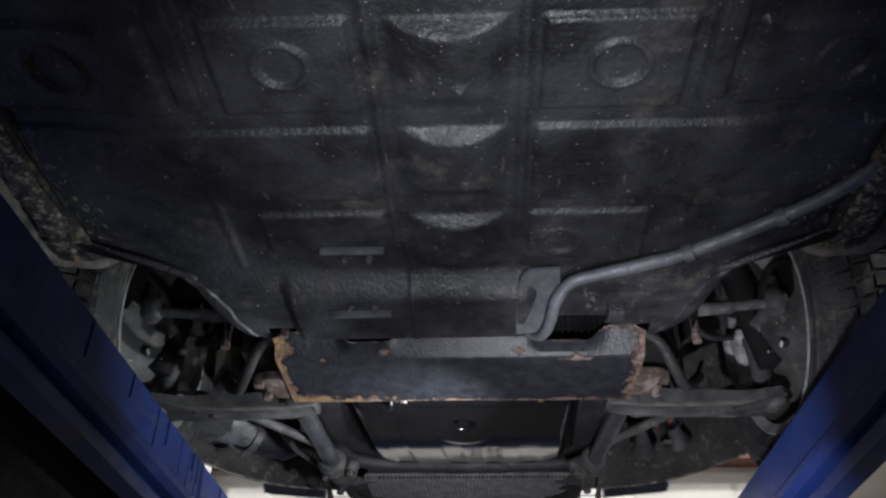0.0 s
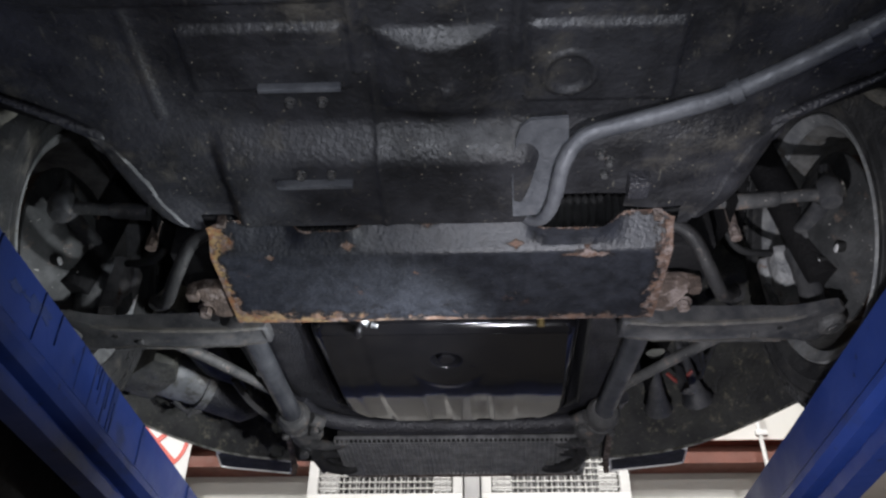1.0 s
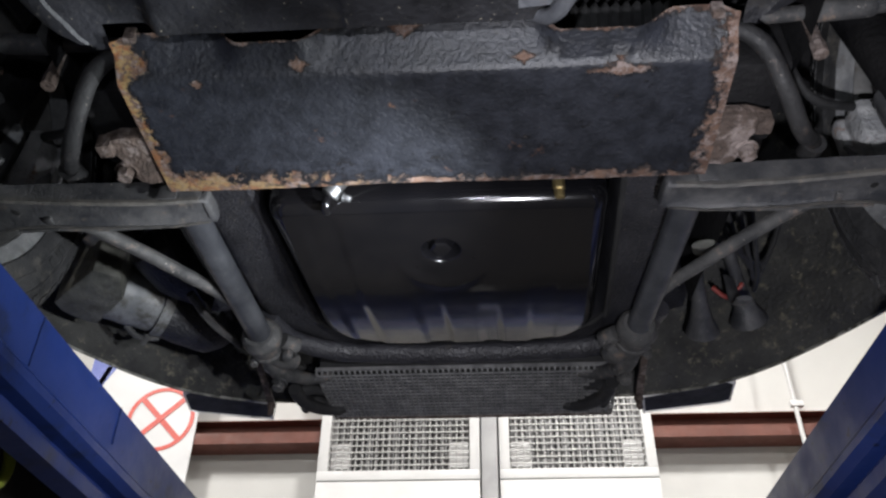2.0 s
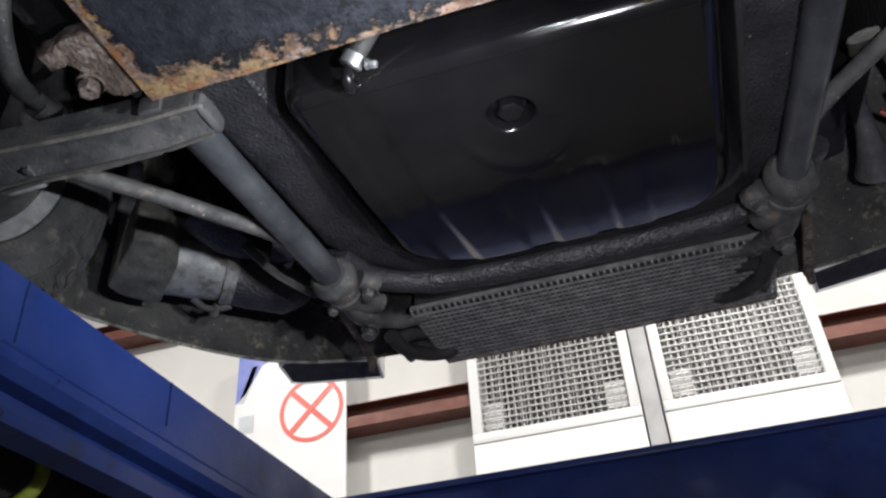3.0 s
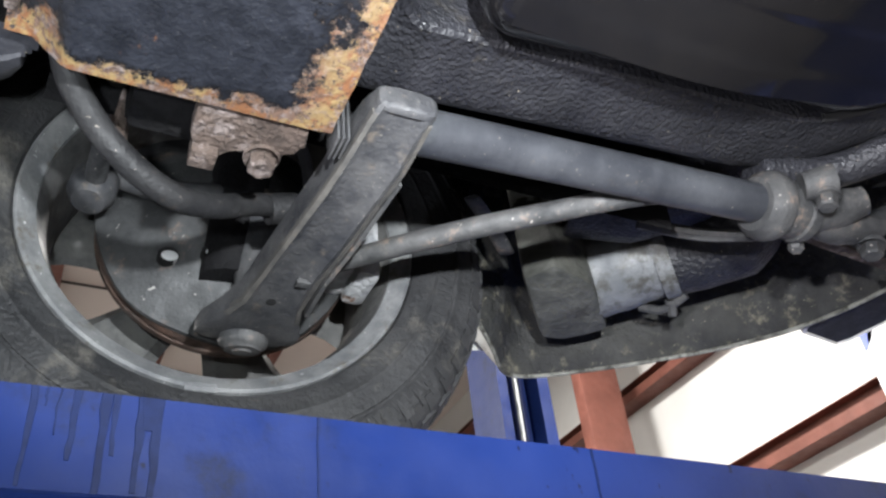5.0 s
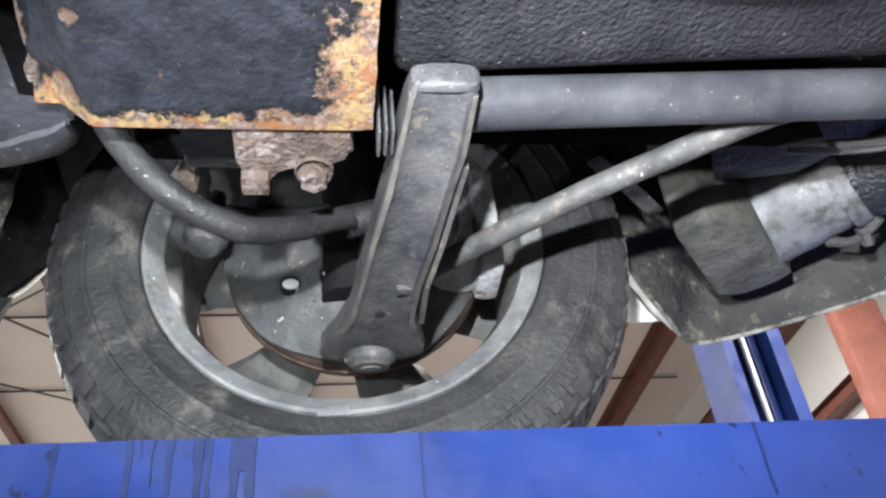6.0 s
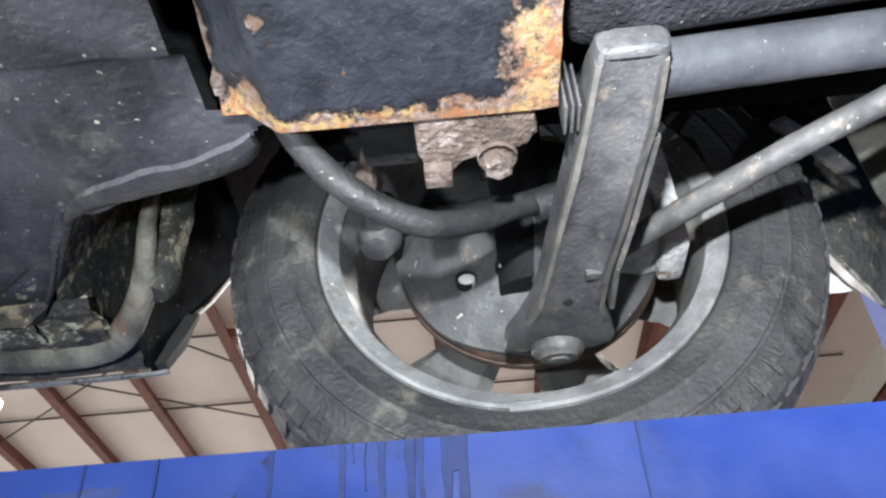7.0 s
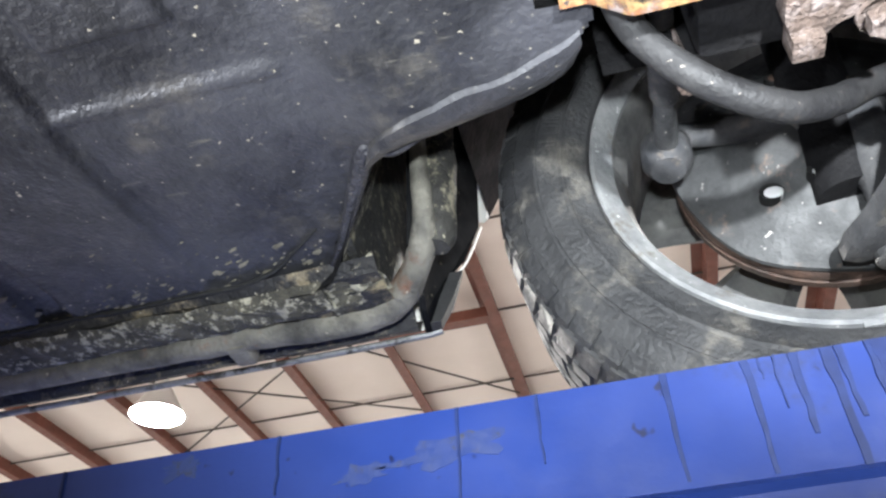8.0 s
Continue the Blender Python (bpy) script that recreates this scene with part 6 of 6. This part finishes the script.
nose_part("side_bracket", sweep(B(), [(0.372, 1.52, 2.10), (0.392, 1.58, 2.13), (0.40, 1.64, 2.19)], [0.018, 0.022, 0.014], 10, 4, 0.35), CASTING, car)
nose_part("red_cable", sweep(B(), [(0.448, 1.80, 2.215), (0.475, 1.81, 2.20), (0.50, 1.79, 2.215)], 0.004, 8), RED_WIRE, car, "short red cable")
for k in range(4):
    nose_part("cable", sweep(B(), [(0.42 + 0.02 * k, 1.60, 2.23), (0.46 + 0.015 * k, 1.66 + 0.02 * k, 2.19), (0.52, 1.72 + 0.025 * k, 2.21), (0.56, 1.70, 2.28)], 0.0045, 8), RUBBER, car)

# oil cooler with its mesh guard
MX0, MX1, MY0, MY1, MZ = -0.266, 0.276, 1.886, 2.050, 2.108
cooler = nose_part("oil_cooler", box(B(), (MX0 + 0.002, MY0 + 0.006, MZ + 0.012), (MX1 - 0.002, MY1 + 0.022, MZ + 0.07), 0.004), RUBBER, car, "black oil cooler behind a mesh guard")
bm = B()
nx, ny = 54, 13
for i in range(nx + 1):
    x = MX0 + (MX1 - MX0) * i / nx
    loft(bm, [[Vector((x - 0.0017, y, z)), Vector((x + 0.0017, y, z)), Vector((x + 0.0017, y, z + 0.003)), Vector((x - 0.0017, y, z + 0.003))] for y, z in ((MY0 - 0.004, MZ + 0.009), (MY0 - 0.002, MZ + 0.003), (MY0 + 0.006, MZ), (MY1, MZ))], caps=True)
for j in range(ny + 1):
    y = MY0 + 0.006 + (MY1 - MY0 - 0.006) * j / ny
    box(bm, (MX0, y - 0.0018, MZ - 0.0008), (MX1, y + 0.0018, MZ + 0.0022))
box(bm, (MX0, MY0 - 0.006, MZ + 0.006), (MX1, MY0 - 0.001, MZ + 0.012))
tagged(nose_part("mesh_guard", bm, MESH_BLACK, cooler, "black square mesh guard", smooth=False), kind="stuff")
nose_part("guard_edge", sweep(B(), [(MX0, MY1 + 0.002, MZ + 0.002), (0.0, MY1 + 0.003, MZ + 0.000), (MX1, MY1 + 0.002, MZ + 0.002)], 0.004, 8, 4), RUST, cooler, "rusty front edge of the guard")
for s in (-1, 1):
    for y, z in ((1.905, 2.118), (1.955, 2.122), (2.005, 2.122)):
        part("cooler_pipe", sweep(B(), [at(s, 0.328, y - 0.07 if y < 1.94 else y - 0.03, z - 0.03), at(s, 0.312, y - 0.02, z - 0.015), at(s, 0.292, y, z - 0.006), at(s, 0.262, y, z)], [0.013, 0.012, 0.010, 0.010], 12, 4, 1, 0.15),
             GRIMY if y < 1.94 else RUBBER, cooler)
    part("tow_eye", sweep(B(), [at(s, 0.326, 1.90, 2.090), at(s, 0.320, 1.95, 2.090), at(s, 0.302, 1.995, 2.100), at(s, 0.278, 2.018, 2.108), at(s, 0.262, 2.018, 2.112)], [0.012, 0.012, 0.012, 0.011, 0.010], 12, 5), RUBBER, cooler)

# outer skin from the sill up to the body
for s in (-1, 1):
    skin = [(0.680, 2.086), (0.680, 2.132), (0.700, 2.172), (0.748, 2.253), (0.778, 2.36), (0.785, 2.50), (0.75, 2.72)]
    part("side_skin", loft(B(), [[at(s, d_, y_, z_) for d_, z_ in skin] for y_ in (-1.75, -0.4, 0.4, 0.80, 0.900)], closed=False), BODY, car, "ivory painted side panel")
    ring_ = [radians(a) for a in range(4, 157, 8)]
    part("fender_panel", loft(B(), [[at(s, d_, ARCH_Y + (0.352 + q_) * math.cos(a), ARCH_Z + 0.02 + (0.345 + q_) * math.sin(a)) for a in ring_] for d_, q_ in ((0.801, 0.006), (0.807, 0.004), (0.814, 0.010), (0.818, 0.06), (0.80, 0.20), (0.74, 0.28))], closed=False), BODY, car, "ivory front fender over the wheel")

# ---- upper body: closes the car over the floor ----
def body_ring(y, half, z_low, z_belt, z_top, half_top):
    pts = []
    for d, z in ((half * 0.97, z_low), (half, z_low + 0.12), (half * 1.0, z_low + 0.3), (half * 0.93, z_belt), (half_top, z_top - 0.02), (half_top * 0.6, z_top), (0, z_top + 0.01)):
        pts.append((d, z))
    ring = [at(1, d, y, z) for d, z in pts] + [at(-1, d, y, z) for d, z in reversed(pts[:-1])]
    return ring


rings = [body_ring(*r) for r in ((2.16, 0.62, 2.26, 2.40, 2.46, 0.40), (2.05, 0.74, 2.26, 2.50, 2.55, 0.46), (1.60, 0.80, 2.55, 2.66, 2.68, 0.55), (0.95, 0.80, 2.52, 2.70, 2.74, 0.56), (0.80, 0.79, 2.36, 2.71, 2.77, 0.57), (0.62, 0.78, 2.22, 2.72, 2.80, 0.58),
                                 (0.15, 0.78, 2.20, 2.74, 3.14, 0.50), (-0.35, 0.78, 2.20, 2.74, 3.17, 0.50), (-0.9, 0.82, 2.40, 2.72, 3.02, 0.50), (-1.4, 0.82, 2.45, 2.68, 2.80, 0.55), (-1.95, 0.74, 2.30, 2.52, 2.58, 0.5))]
part("body_shell", loft(B(), rings, closed=False), BODY, car, "plain ivory upper body")
part("rear_closure", box(B(), (X0 - 0.7, -1.97, 2.08), (X0 + 0.7, -1.75, 2.5), 0.02), BODY, car)
